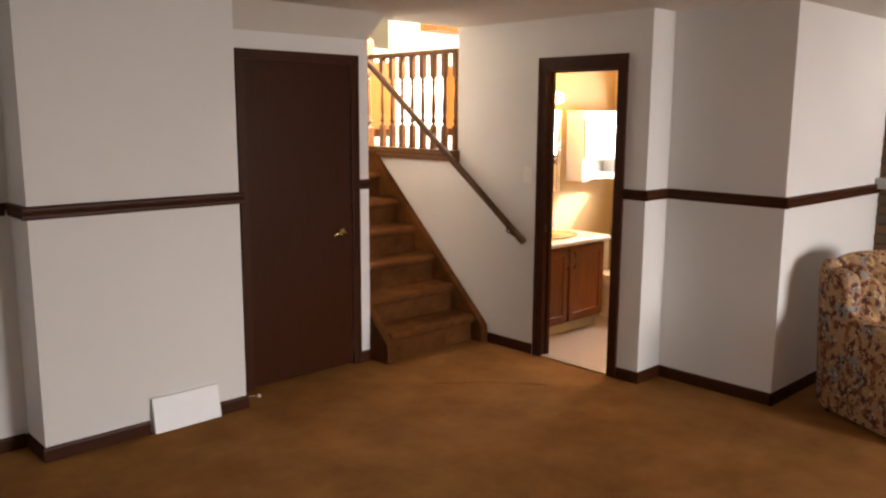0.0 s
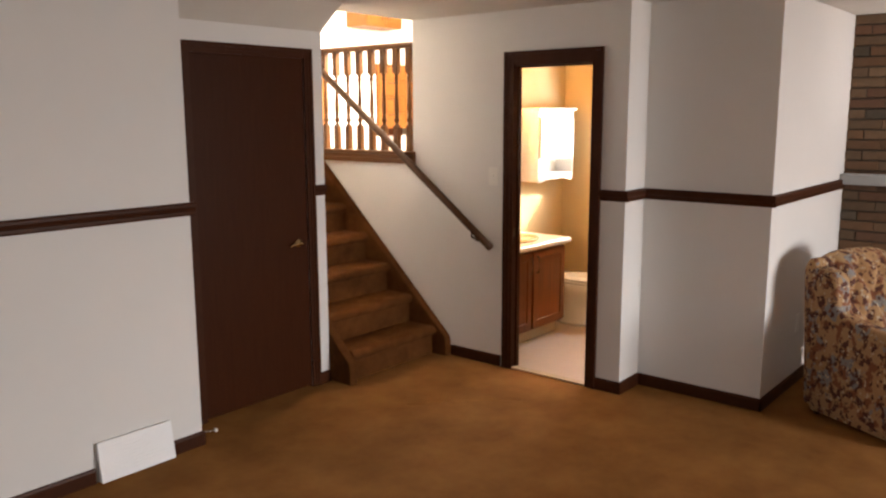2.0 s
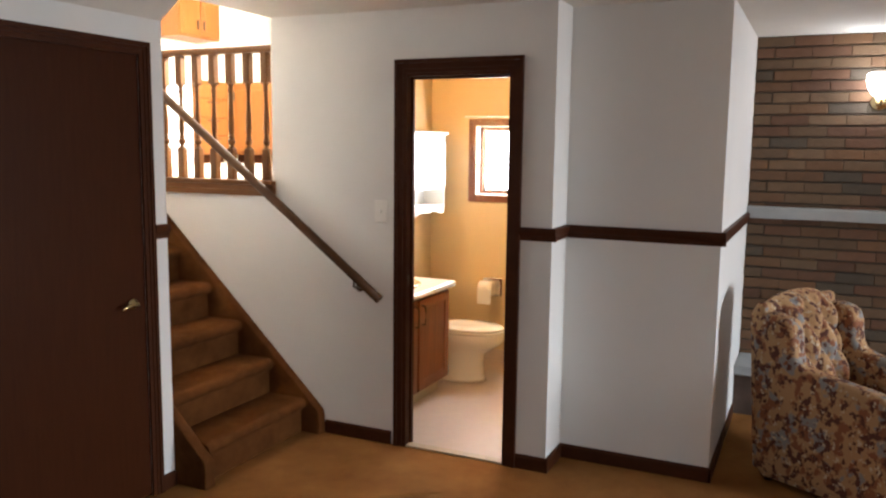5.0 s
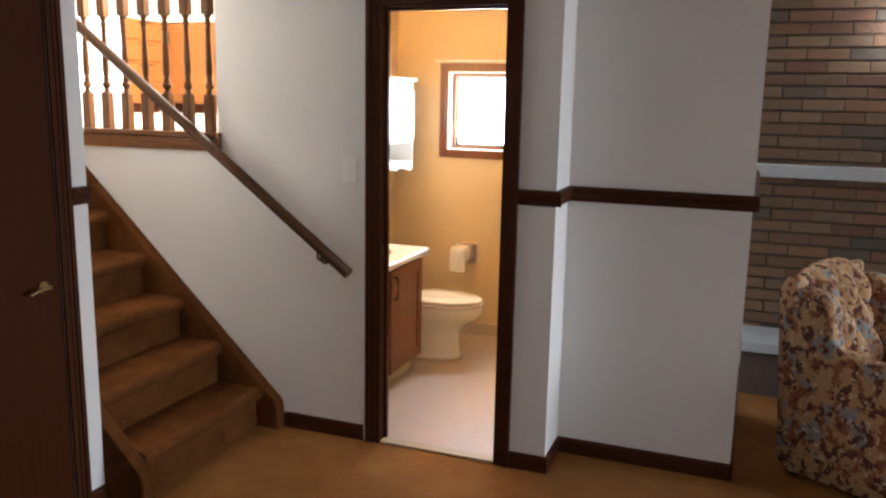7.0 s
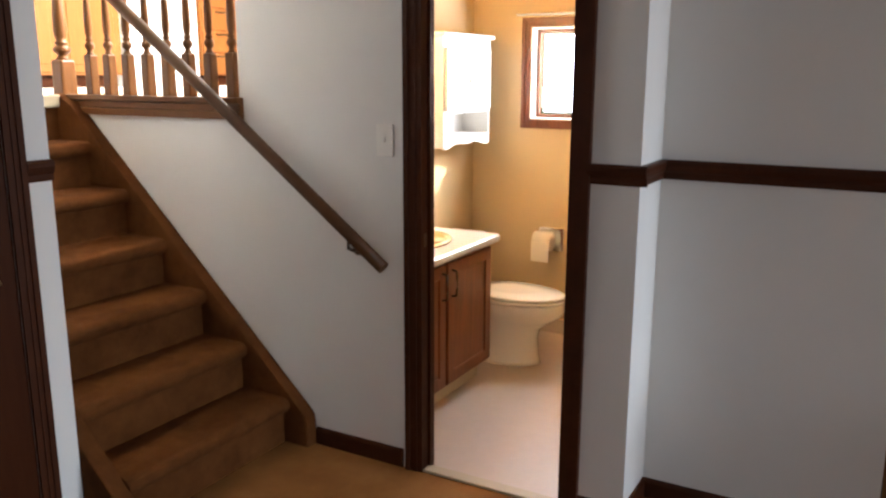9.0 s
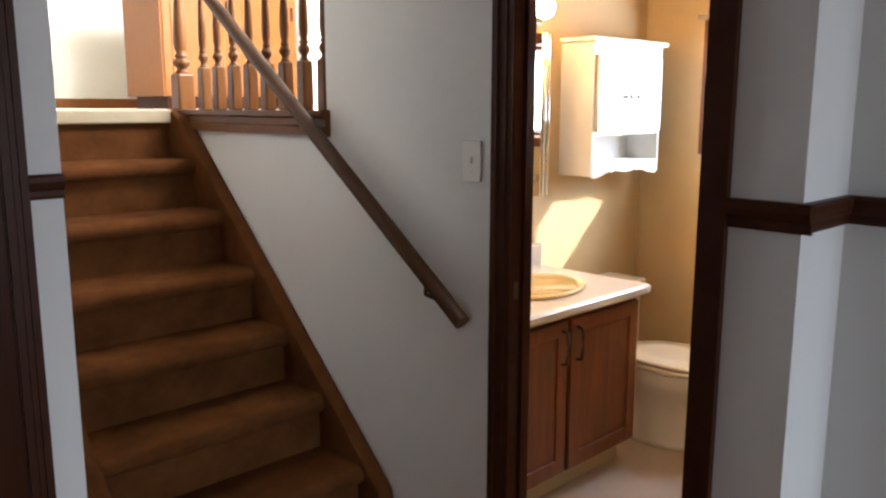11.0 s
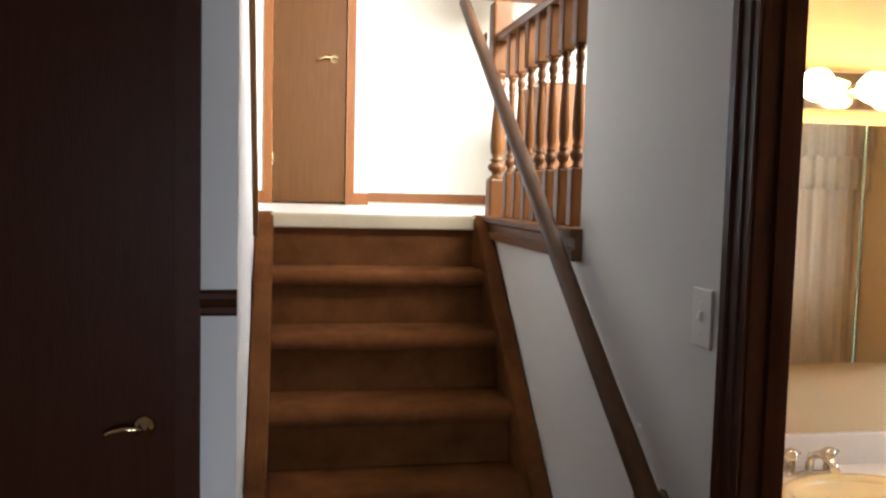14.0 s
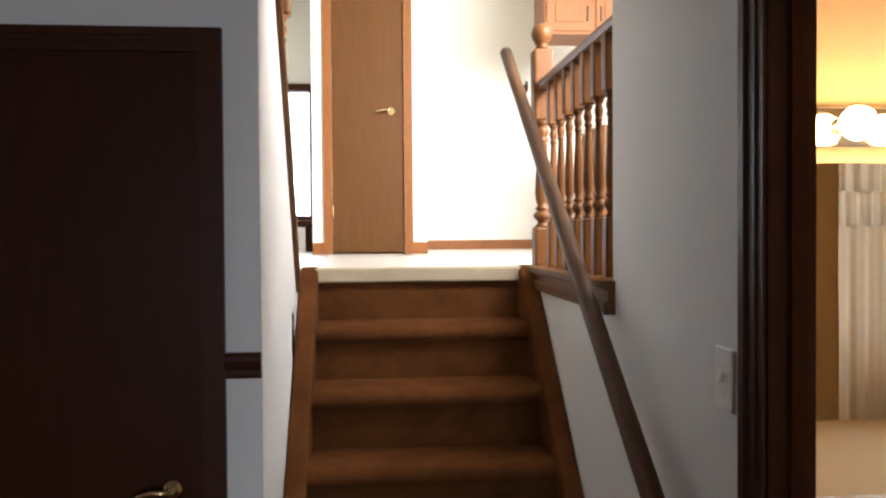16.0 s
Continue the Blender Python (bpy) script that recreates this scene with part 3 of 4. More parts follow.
for s in (-1, 1):
    part("tap", moved(merged(lathe([(0.016, 0), (0.014, 0.03), (0.022, 0.035), (0.024, 0.05), (0.012, 0.06)], 12), tube([(-0.03, 0, 0.047), (0.03, 0, 0.047)], 0.006)), pose(0.062 * s, 0, 0.015)), NICKEL, fau)
MIRROR = mat("mirror_glass", (0.92, 0.93, 0.92), 0.01, 1.0)
mc = thing("medicine_cabinet", (0.64, -0.05, 1.085), "mirrored two-door medicine cabinet with chrome edges", "mirror cabinet")
part("box", boxes((-0.36, 0.36, -0.035, 0.048, 0.0, 0.67)), WHITE, mc)
for x0, x1 in ((-0.36, 0.118), (0.121, 0.36)):
    d = part("mirror_door", boxes((x0, x1, -0.045, -0.036, 0.0, 0.67)), MIRROR, mc)
    part("bevel_strip", boxes((x1 - 0.003, x1 - 0.0005, -0.0475, -0.0455, 0.0, 0.67)), mat("mirror_edge", (0.45, 0.70, 0.60), 0.1, 0.3), d, "green glass door edge")
for x in (0.335, 0.36):
    part("edge_bar", tube([(x, -0.052, -0.005), (x, -0.052, 0.675)], 0.006), NICKEL, mc, "chrome vertical edge bar")
lb = thing("vanity_light", (0.665, -0.012, 1.855), "chrome vanity light bar with round lit bulbs", "light fixture")
part("bar", soft_box(-0.36, 0.36, -0.030, 0.010, -0.055, 0.055, 0.006), NICKEL, lb)
BULB = mat("bulb_glass", (1.0, 0.58, 0.22), 0.3, emit=44.0)
for k in range(4):
    x = -0.27 + 0.18 * k
    hd = part("socket", moved(lathe([(0.022, 0), (0.024, 0.01), (0.018, 0.025)], 14), pose(x, -0.03, 0, 90, 0, 0)), NICKEL, lb)
    part("bulb", moved(lathe([(0.014, 0), (0.018, 0.012), (0.034, 0.028), (0.045, 0.055), (0.040, 0.082), (0.022, 0.098), (0.004, 0.102)], 18), pose(x, -0.05, 0, 90, 0, 0)), BULB, hd, "lit round globe bulb")
wc = thing("wall_cabinet", (1.485, -0.09, 1.135), "white painted two-door wall cabinet over the toilet", "wall cabinet")
part("side", boxes((-0.275, -0.257, -0.088, 0.088, 0.02, 0.60)), WHITE, wc)
part("side", boxes((0.257, 0.275, -0.088, 0.088, 0.02, 0.60)), WHITE, wc)
part("back", boxes((-0.257, 0.257, 0.078, 0.088, 0.06, 0.60)), WHITE, wc)
part("shelf", boxes((-0.257, 0.257, -0.086, 0.078, 0.06, 0.078), (-0.257, 0.257, -0.086, 0.078, 0.20, 0.215)), WHITE, wc)
part("top", soft_box(-0.295, 0.295, -0.110, 0.088, 0.60, 0.622, 0.006), WHITE, wc)
part("frieze", boxes((-0.257, 0.257, -0.086, -0.070, 0.545, 0.60)), WHITE, wc)
for x0, x1, kx in ((-0.256, -0.003, -0.03), (0.003, 0.256, 0.03)):
    d = part("cabinet_door", soft_box(x0, x1, -0.104, -0.088, 0.215, 0.545, 0.004), WHITE, wc)
    part("knob", moved(lathe([(0.006, 0), (0.006, 0.008), (0.013, 0.016), (0.012, 0.024), (0.004, 0.028)], 12), pose(kx, -0.104, 0.37, 90, 0, 0)), NICKEL, d, "small chrome knob")
o = [(-0.257, 0.075)] + [(-0.257 + 0.514 * k / 24, 0.012 + 0.026 * (1 - abs(math.cos(math.pi * 2.0 * k / 24))) + (0.018 if 7 < k < 17 else 0)) for k in range(25)] + [(0.257, 0.075)]
part("apron", prism(o, 'y', -0.088, -0.072), WHITE, wc, "scalloped white apron")

toi = thing("toilet", (1.36, -0.03, 0.006), "ivory china toilet with closed lid", "toilet")
toi.scale = (0.98, 1.0, 0.89)
part("tank", soft_box(-0.225, 0.225, -0.205, -0.01, 0.35, 0.695, 0.025, 3), IVORY, toi)
part("tank_lid", soft_box(-0.238, 0.238, -0.220, -0.002, 0.695, 0.732, 0.012, 3), IVORY, toi)
part("flush_lever", tube([(-0.17, -0.205, 0.66), (-0.17, -0.222, 0.66), (-0.11, -0.226, 0.65)], 0.007), NICKEL, toi)


def bowl_outline(grow, n=32):
    pts = []
    for k in range(n):
        a = 2 * math.pi * k / n
        c, s = math.cos(a), math.sin(a)
        pts.append(((0.185 + grow) * c, -0.50 + ((0.30 if s < 0 else 0.22) + grow) * s))
    return pts


def stacked(rows):
    """Rings of (scale x, scale y, shift y, z) of the bowl outline."""
    bm = bmesh.new()
    rings = [[bm.verts.new((x * a, (y + 0.47) * b - 0.47 + d, z)) for x, y in bowl_outline(0)] for a, b, d, z in rows]
    for p, q in zip(rings, rings[1:]):
        for k in range(32):
            bm.faces.new((p[k], p[(k + 1) % 32], q[(k + 1) % 32], q[k]))
    bm.faces.new(rings[0][::-1])
    bm.faces.new(rings[-1])
    for f in bm.faces:
        f.smooth = len(f.verts) == 4
    bmesh.ops.recalc_face_normals(bm, faces=bm.faces)
    return bm


part("bowl", stacked([(0.74, 0.76, 0.05, 0.0), (0.72, 0.74, 0.05, 0.025), (0.69, 0.72, 0.05, 0.045), (0.66, 0.70, 0.05, 0.16), (0.70, 0.73, 0.045, 0.22), (0.86, 0.87, 0.02, 0.275), (0.97, 0.97, 0, 0.315), (1.0, 1.0, 0, 0.345), (1.0, 1.0, 0, 0.385), (0.97, 0.98, 0, 0.392)]), IVORY, toi)
part("seat", stacked([(0.98, 0.99, 0, 0.393), (1.02, 1.02, 0, 0.398), (1.02, 1.02, 0, 0.412), (0.99, 0.99, 0, 0.416)]), IVORY, toi)
part("lid", stacked([(0.96, 0.97, 0, 0.418), (1.0, 1.0, 0, 0.422), (1.0, 1.0, 0, 0.434), (0.94, 0.95, 0, 0.442), (0.5, 0.5, 0, 0.446)]), IVORY, toi)
tp = thing("toilet_paper_holder", (1.898, -0.53, 0.58), "chrome recessed toilet paper holder with white roll", "paper holder")
part("plate", soft_box(-0.012, 0.0, -0.085, 0.075, -0.065, 0.075, 0.004), NICKEL, tp)
part("roll", moved(lathe([(0.018, 0), (0.054, 0.001), (0.055, 0.11), (0.018, 0.111)], 22), pose(-0.055, 0.080, 0.0, 90, 0, 0)), mat("tissue", (0.80, 0.74, 0.62), 0.9, second=(0.76, 0.70, 0.58), scale=20, bump=0.1), tp, "white paper roll")
part("sheet", boxes((-0.112, -0.109, -0.030, 0.080, -0.115, 0.0)), mat("tissue_sheet", (0.80, 0.74, 0.62), 0.9), tp)
win = thing("window_1", (1.90, -0.751, 1.5475), "small bathroom window with stained wood frame", "window")
win["kind"] = "structure"
WH = 0.379
casing(win, -WH, WH, 0.05, 0.2625, 0.0, 'x', -1, CHERRY, -0.3125)
part("sill_casing", boxes((-0.016, 0, -WH, WH, -0.3125, -0.2625)), CHERRY, win)
part("reveal", boxes((0.0, 0.118, WH - 0.008, WH - 0.0005, -0.262, 0.262), (0.0, 0.118, -WH + 0.0005, -WH + 0.008, -0.262, 0.262), (0.0, 0.118, -WH + 0.008, WH - 0.008, 0.254, 0.262), (0.0, 0.118, -WH + 0.008, WH - 0.008, -0.262, -0.254)), CREAM, win)
part("sash", boxes((0.07, 0.10, WH - 0.030, WH - 0.009, -0.253, 0.253), (0.07, 0.10, -WH + 0.009, -WH + 0.030, -0.253, 0.253), (0.07, 0.10, -WH + 0.030, WH - 0.030, 0.233, 0.253), (0.07, 0.10, -WH + 0.030, WH - 0.030, -0.253, -0.233)), CHERRY, win)
GLASS = mat("window_glass", (0.95, 0.97, 1.0), 0.05)
GLASS.node_tree.nodes["Principled BSDF"].inputs["Transmission Weight"].default_value = 1.0
GLASS.node_tree.nodes["Principled BSDF"].inputs["IOR"].default_value = 1.05
pane = part("pane", boxes((0.083, 0.087, -WH + 0.031, WH - 0.031, -0.232, 0.232)), GLASS, win)
pane.visible_shadow = False
part("curtain_rod", tube([(-0.03, -0.46, 0.328), (-0.03, 0.46, 0.328)], 0.007), WHITE, win, "thin white curtain rod")
tb = thing("towel_bar", (1.898, -0.86, 1.06), "chrome towel bar with a thin cream towel", "towel bar")
part("bracket", soft_box(-0.04, 0, -0.015, 0.015, -0.02, 0.02, 0.005), NICKEL, tb)
part("bracket", soft_box(-0.04, 0, -0.415, -0.385, -0.02, 0.02, 0.005), NICKEL, tb)
part("bar", tube([(-0.03, 0, 0), (-0.03, -0.40, 0)], 0.007), NICKEL, tb)
CLOTH = mat("curtain_cloth", (0.76, 0.62, 0.41), 0.9, second=(0.71, 0.57, 0.37), scale=30, bump=0.2, bump_scale=300)
part("towel", soft_box(-0.045, -0.018, -0.33, -0.035, -0.46, 0.012, 0.008), CLOTH, tb, "thin cream towel")
tub = thing("bathtub", (1.135, -1.87, 0.006), "ivory bathtub behind the curtain", "bathtub")
part("shell", merged(soft_box(-0.755, 0.755, -0.345, -0.27, 0, 0.40, 0.02), soft_box(-0.755, 0.755, 0.27, 0.345, 0, 0.40, 0.02), soft_box(-0.755, -0.66, -0.28, 0.28, 0, 0.398, 0.02), soft_box(0.66, 0.755, -0.28, 0.28, 0, 0.398, 0.02), soft_box(-0.70, 0.70, -0.30, 0.30, 0, 0.08, 0.01)), IVORY, tub)


def cloth_wave(x0, x1, z0, z1, amp, waves, seed):
    rnd = random.Random(seed)
    n = 90
    bm = bmesh.new()
    rows = []
    ph = rnd.random() * 6
    for z, spread in ((z1, 0.6), ((z0 + z1) / 2, 0.9), (z0, 1.1)):
        rows.append([bm.verts.new((x0 + (x1 - x0) * k / n, amp * spread * (math.sin(waves * 6.283 * k / n + ph) + 0.35 * math.sin(waves * 14.1 * k / n + 1.3 * ph + z)), z + (0.006 * math.sin(waves * 9 * k / n) if z == z0 else 0))) for k in range(n + 1)])
    for a, b in zip(rows, rows[1:]):
        for k in range(n):
            bm.faces.new((a[k], a[k + 1], b[k + 1], b[k])).smooth = True
    bmesh.ops.solidify(bm, geom=bm.faces[:], thickness=0.004)
    return bm


cur = thing("shower_curtain", (1.52, -1.50, 0.0), "cream ruffled shower curtain hanging from a rod", "curtain")
part("rod", tube([(-1.14, 0, 2.06), (0.375, 0, 2.06)], 0.012), NICKEL, cur)
part("panel", cloth_wave(-0.13, 0.36, 0.30, 2.03, 0.010, 5, 1), CLOTH, cur)
part("ruffle", moved(cloth_wave(-0.14, 0.37, 1.75, 2.05, 0.009, 7, 2), pose(0, 0.03, 0)), CLOTH, cur, "gathered ruffle valance")
part("ruffle", moved(cloth_wave(-0.135, 0.37, 1.60, 1.80, 0.008, 7, 3), pose(0, 0.012, 0)), CLOTH, cur)
taps = thing("shower_taps", (0.95, -2.228, 1.0), "bronze shower taps on the wall", "shower taps")
for x in (-0.08, 0.08):
    part("tap", moved(lathe([(0.032, 0), (0.03, 0.01), (0.018, 0.02), (0.022, 0.05), (0.012, 0.06)], 14), pose(x, 0, 0, -90, 0, 0)), BRONZE, taps)

# ---- fireplace corner ----
setting("hearth", soft_box(1.38, 1.75, -5.2, -2.352, 0.262, 0.325, 0.008), STONE, "grey stone raised hearth slab", "hearth")
setting("hearth_base", boxes((1.44, 1.75, -5.2, -2.352, 0.0, 0.261)), mat("dark_brick_base", (0.10, 0.06, 0.045), 0.9, second=(0.06, 0.04, 0.03), scale=14, bump=0.5, bump_scale=20), "dark brick hearth base", "hearth")
mant = thing("mantel_shelf", (1.70, -3.6, 1.225), "grey stone mantel slab set in the brick wall", "mantel")
part("slab", soft_box(-0.06, 0.05, -1.6, 1.246, 0.0, 0.072, 0.006), STONE, mant)
sc = thing("wall_sconce", (1.745, -3.06, 1.95), "lit frosted glass sconce on the brick wall", "wall lamp")
part("plate", moved(lathe([(0.055, 0), (0.05, 0.012), (0.02, 0.02)], 18), pose(0, 0, 0, 0, -90, 0)), BRASS, sc)
part("arm", tube([(-0.015, 0, 0), (-0.07, 0, -0.02), (-0.11, 0, -0.01), (-0.12, 0, 0.02)], 0.009), BRASS, sc)
part("shade", moved(lathe([(0.025, 0), (0.05, 0.015), (0.075, 0.05), (0.085, 0.10), (0.080, 0.135), (0.07, 0.14)], 22), pose(-0.12, 0, 0.02)), mat("sconce_glass", (0.95, 0.97, 1.0), 0.4, emit=13.0), sc, "glowing frosted glass shade")

FLORAL = bpy.data.materials.new("floral_upholstery")
FLORAL.use_nodes = True
nt = FLORAL.node_tree
bs = nt.nodes["Principled BSDF"]
bs.inputs["Roughness"].default_value = 0.85
co = nt.nodes.new("ShaderNodeTexCoord")


def blot(scale, thresh, soft, seed, detail=2.0):
    mp = nt.nodes.new("ShaderNodeMapping")
    mp.inputs["Location"].default_value = (seed, seed * 1.7, seed * 0.6)
    n = nt.nodes.new("ShaderNodeTexNoise")
    n.inputs["Scale"].default_value = scale
    n.inputs["Detail"].default_value = detail
    r = nt.nodes.new("ShaderNodeMapRange")
    r.inputs["From Min"].default_value = thresh
    r.inputs["From Max"].default_value = thresh + soft
    nt.links.new(co.outputs["Object"], mp.inputs["Vector"])
    nt.links.new(mp.outputs[0], n.inputs["Vector"])
    nt.links.new(n.outputs["Fac"], r.inputs["Value"])
    return r.outputs[0]


last = None
for fac, colour in ((None, (0.39, 0.225, 0.105)), (blot(11, 0.56, 0.06, 2.0), (0.22, 0.215, 0.21)), (blot(17, 0.535, 0.06, 7.0), (0.22, 0.080, 0.034)), (blot(26, 0.535, 0.06, 11.0, 3.0), (0.085, 0.024, 0.014)), (blot(36, 0.64, 0.03, 17.0), (0.50, 0.40, 0.28))):
    if fac is None:
        last = colour
        continue
    mx = nt.nodes.new("ShaderNodeMix")
    mx.data_type = 'RGBA'
    if isinstance(last, tuple):
        mx.inputs["A"].default_value = (*last, 1)
    else:
        nt.links.new(last, mx.inputs["A"])
    mx.inputs["B"].default_value = (*colour, 1)
    nt.links.new(fac, mx.inputs["Factor"])
    last = mx.outputs["Result"]
nt.links.new(last, bs.inputs["Base Color"])
weave = nt.nodes.new("ShaderNodeTexNoise")
weave.inputs["Scale"].default_value = 220
bp = nt.nodes.new("ShaderNodeBump")
bp.inputs["Strength"].default_value = 0.3
bp.inputs["Distance"].default_value = 0.004
nt.links.new(co.outputs["Object"], weave.inputs["Vector"])
nt.links.new(weave.outputs["Fac"], bp.inputs["Height"])
nt.links.new(bp.outputs[0], bs.inputs["Normal"])

chair = thing("armchair", (0.555, -3.00, 0.0), "tufted wingback armchair in brown floral upholstery", "armchair", turn=-28.7)
chair.scale = (0.88, 0.88, 0.97)
side = [(0.36, 0.05), (0.40, 0.50), (0.43, 0.82), (0.40, 0.865), (0.34, 0.885), (0.27, 0.88), (0.20, 0.86), (0.175, 0.80), (0.165, 0.70), (0.14, 0.645), (0.05, 0.625), (-0.22, 0.60), (-0.33, 0.585), (-0.385, 0.55), (-0.40, 0.50), (-0.385, 0.44), (-0.38, 0.05)]
for s in (-1, 1):
    a, b = (-0.40, -0.265) if s < 0 else (0.265, 0.40)
    part("side_wing", prism(side, 'x', a, b, 0.030), FLORAL, chair, smooth=True)
part("skirt", soft_box(-0.385, 0.385, -0.385, 0.35, 0.02, 0.30, 0.03, 3), FLORAL, chair)
part("seat_cushion", soft_box(-0.262, 0.262, -0.42, 0.16, 0.295, 0.45, 0.045, 4), FLORAL, chair, smooth=True)
part("outside_back", prism([(0.33, 0.05), (0.39, 0.05), (0.46, 0.86), (0.42, 0.93), (0.36, 0.93)], 'x', -0.385, 0.385, 0.025), FLORAL, chair, smooth=True)


def tufted():
    n, m = 44, 44
    bm = bmesh.new()
    front, rear = [], []
    for j in range(m + 1):
        fr, rr = [], []
        for i in range(n + 1):
            u, v = i / n * 2 - 1, j / m
            top = 0.965 - 0.045 * abs(u) ** 3
            z = 0.42 + (top - 0.42) * v
            puff = (1 - abs(u) ** 6) ** 0.5 * (1 - max(0, (v - 0.80) / 0.2) ** 2.2) ** 0.5 if v < 1 else 0.0
            gu, gv = u * 1.5, v * 1.9
            d1, d2 = (gu + gv) % 1.0, (gu - gv) % 1.0
            tuft = math.sin(math.pi * d1) ** 0.45 * math.sin(math.pi * d2) ** 0.45
            y = 0.13 + 0.19 * v + 0.10 - 0.10 * puff - 0.085 * (tuft - 0.55) * puff
            x = 0.262 * u * (1 + 0.12 * v)
            fr.append(bm.verts.new((x, y, z)))
            rr.append(bm.verts.new((x, 0.30 + 0.10 * v, z)))
        front.append(fr)
        rear.append(rr)
    for j in range(m):
        for i in range(n):
            bm.faces.new((front[j][i], front[j][i + 1], front[j + 1][i + 1], front[j + 1][i]))
            bm.faces.new((rear[j][i], rear[j + 1][i], rear[j + 1][i + 1], rear[j][i + 1]))
    for i in range(n):
        bm.faces.new((front[0][i], rear[0][i], rear[0][i + 1], front[0][i + 1]))
        bm.faces.new((front[m][i], front[m][i + 1], rear[m][i + 1], rear[m][i]))
    for j in range(m):
        bm.faces.new((front[j][0], front[j + 1][0], rear[j + 1][0], rear[j][0]))
        bm.faces.new((front[j][n], rear[j][n], rear[j + 1][n], front[j + 1][n]))
    bmesh.ops.recalc_face_normals(bm, faces=bm.faces)
    return bm


part("tufted_back", tufted(), FLORAL, chair, "diamond-tufted inside back", smooth=True)
for s in (-1, 1):
    part("arm_panel", prism([(0.30 * s - 0.035 + 0.07 * k / 8, 0.30 + (0.26 if 0 < k < 8 else 0.22)) for k in range(9)] + [(0.30 * s + 0.035, 0.08), (0.30 * s - 0.035, 0.08)], 'y', -0.412, -0.385, 0.006), TRIM, chair, "dark wooden arm front")
for x in (-0.33, 0.33):
    for y in (-0.34, 0.31):
        part("foot", moved(lathe([(0.022, 0), (0.026, 0.03), (0.030, 0.05)], 10), pose(x, y, 0)), DARK, chair)

# ---- upstairs hall and kitchen ----
def kitchen_unit(name, x0, x1, y0, y1, z0, z1, face, doors, label, drawers=False, toe=0.09):
    """A box cabinet with framed doors or drawers on one face ('s', 'w')."""
    cab = thing(name, ((x0 + x1) / 2, (y0 + y1) / 2, z0), label, "kitchen cabinet", "kitchen cabinets upstairs")
    cx, cy = (x0 + x1) / 2, (y0 + y1) / 2
    part("body", boxes((x0 - cx, x1 - cx, y0 - cy, y1 - cy, toe, z1 - z0)), HONEY, cab)
    if toe:
        part("toe_kick", boxes((x0 - cx + 0.06, x1 - cx - 0.02, y0 - cy + 0.06, y1 - cy - 0.02, 0, toe)), DARK, cab)
    a0, a1 = (x0 - cx, x1 - cx) if face == 's' else (y0 - cy, y1 - cy)
    w, hgt = (a1 - a0) / doors, z1 - z0 - toe
    for k in range(doors):
        rows = [(toe + hgt * j / 4 + 0.012, toe + hgt * (j + 1) / 4 - 0.008) for j in range(4)] if drawers else [(toe + 0.02, z1 - z0 - 0.02)]
        for lo, hi in rows:
            u0, u1 = a0 + w * k + 0.012, a0 + w * (k + 1) - 0.012
            def bx(p0, p1, q0, q1, d):
                return soft_box(p0, p1, y0 - cy - d, y0 - cy - 0.001, q0, q1, 0.003, 1) if face == 's' else soft_box(x0 - cx - d, x0 - cx - 0.001, p0, p1, q0, q1, 0.003, 1)
            d = part("drawer" if drawers else "cabinet_door", bx(u0, u1, lo, hi, 0.016), HONEY, cab)
            if not drawers:
                part("panel", bx(u0 + 0.06, u1 - 0.06, lo + 0.06, hi - 0.06, 0.022), HONEY, d)
            um = (u0 + u1) / 2 if drawers else (u1 - 0.035 if k % 2 == 0 else u0 + 0.035)
            zm = hi - 0.02 if drawers else (hi - 0.12 if toe else lo + 0.12)
            part("pull", bx(um - (0.09 if drawers else 0.006), um + (0.09 if drawers else 0.006), zm - (0.006 if drawers else 0.05), zm + (0.006 if drawers else 0.05), 0.034), BRONZE, d)
    return cab


kitchen_unit("base_cabinet", 2.86, 3.38, 3.22, 3.84, UP, UP + 0.87, 's', 1, "honey oak drawer base cabinet in the kitchen", True)
for k in range(3):
    kitchen_unit("base_cabinet", 3.42, 4.05, 1.42 + 0.6 * k, 2.0 + 0.6 * k, UP, UP + 0.87, 'w', 1, "honey oak base cabinet with panel door")
kitchen_unit("wall_cupboard", 4.05, 4.39, 1.5, 2.3, UP + 1.35, UP + 2.2, 'w', 2, "honey oak wall cupboard in the kitchen", False, 0)
kitchen_unit("wall_cupboard", 4.05, 4.39, 2.32, 3.1, UP + 1.35, UP + 2.2, 'w', 2, "honey oak wall cupboard in the kitchen", False, 0)
kitchen_unit("wall_cupboard", 2.95, 3.6, 3.5, 3.84, UP + 1.35, UP + 2.2, 's', 2, "honey oak wall cupboard in the kitchen", False, 0)
ct = thing("kitchen_counter", (3.7, 2.6, UP + 0.873), "pale laminate kitchen counter over oak cabinets", "countertop")
part("slab", merged(soft_box(-0.845, -0.30, 0.60, 1.24, 0, 0.035, 0.006), soft_box(-0.30, 0.69, -1.2, 1.24, 0, 0.035, 0.006)), COUNTER, ct)
stove = thing("kitchen_range", (2.46, 3.53, UP), "white enamel kitchen range between honey oak cabinets", "stove")
part("body", soft_box(-0.38, 0.38, -0.29, 0.31, 0.0, 0.90, 0.008), WHITE, stove)
oven = part("oven_door", soft_box(-0.36, 0.36, -0.315, -0.292, 0.20, 0.74, 0.008), WHITE, stove)
part("handle", tube([(-0.28, -0.315, 0.70), (-0.28, -0.345, 0.70), (0.28, -0.345, 0.70), (0.28, -0.315, 0.70)], 0.010), WHITE, oven)
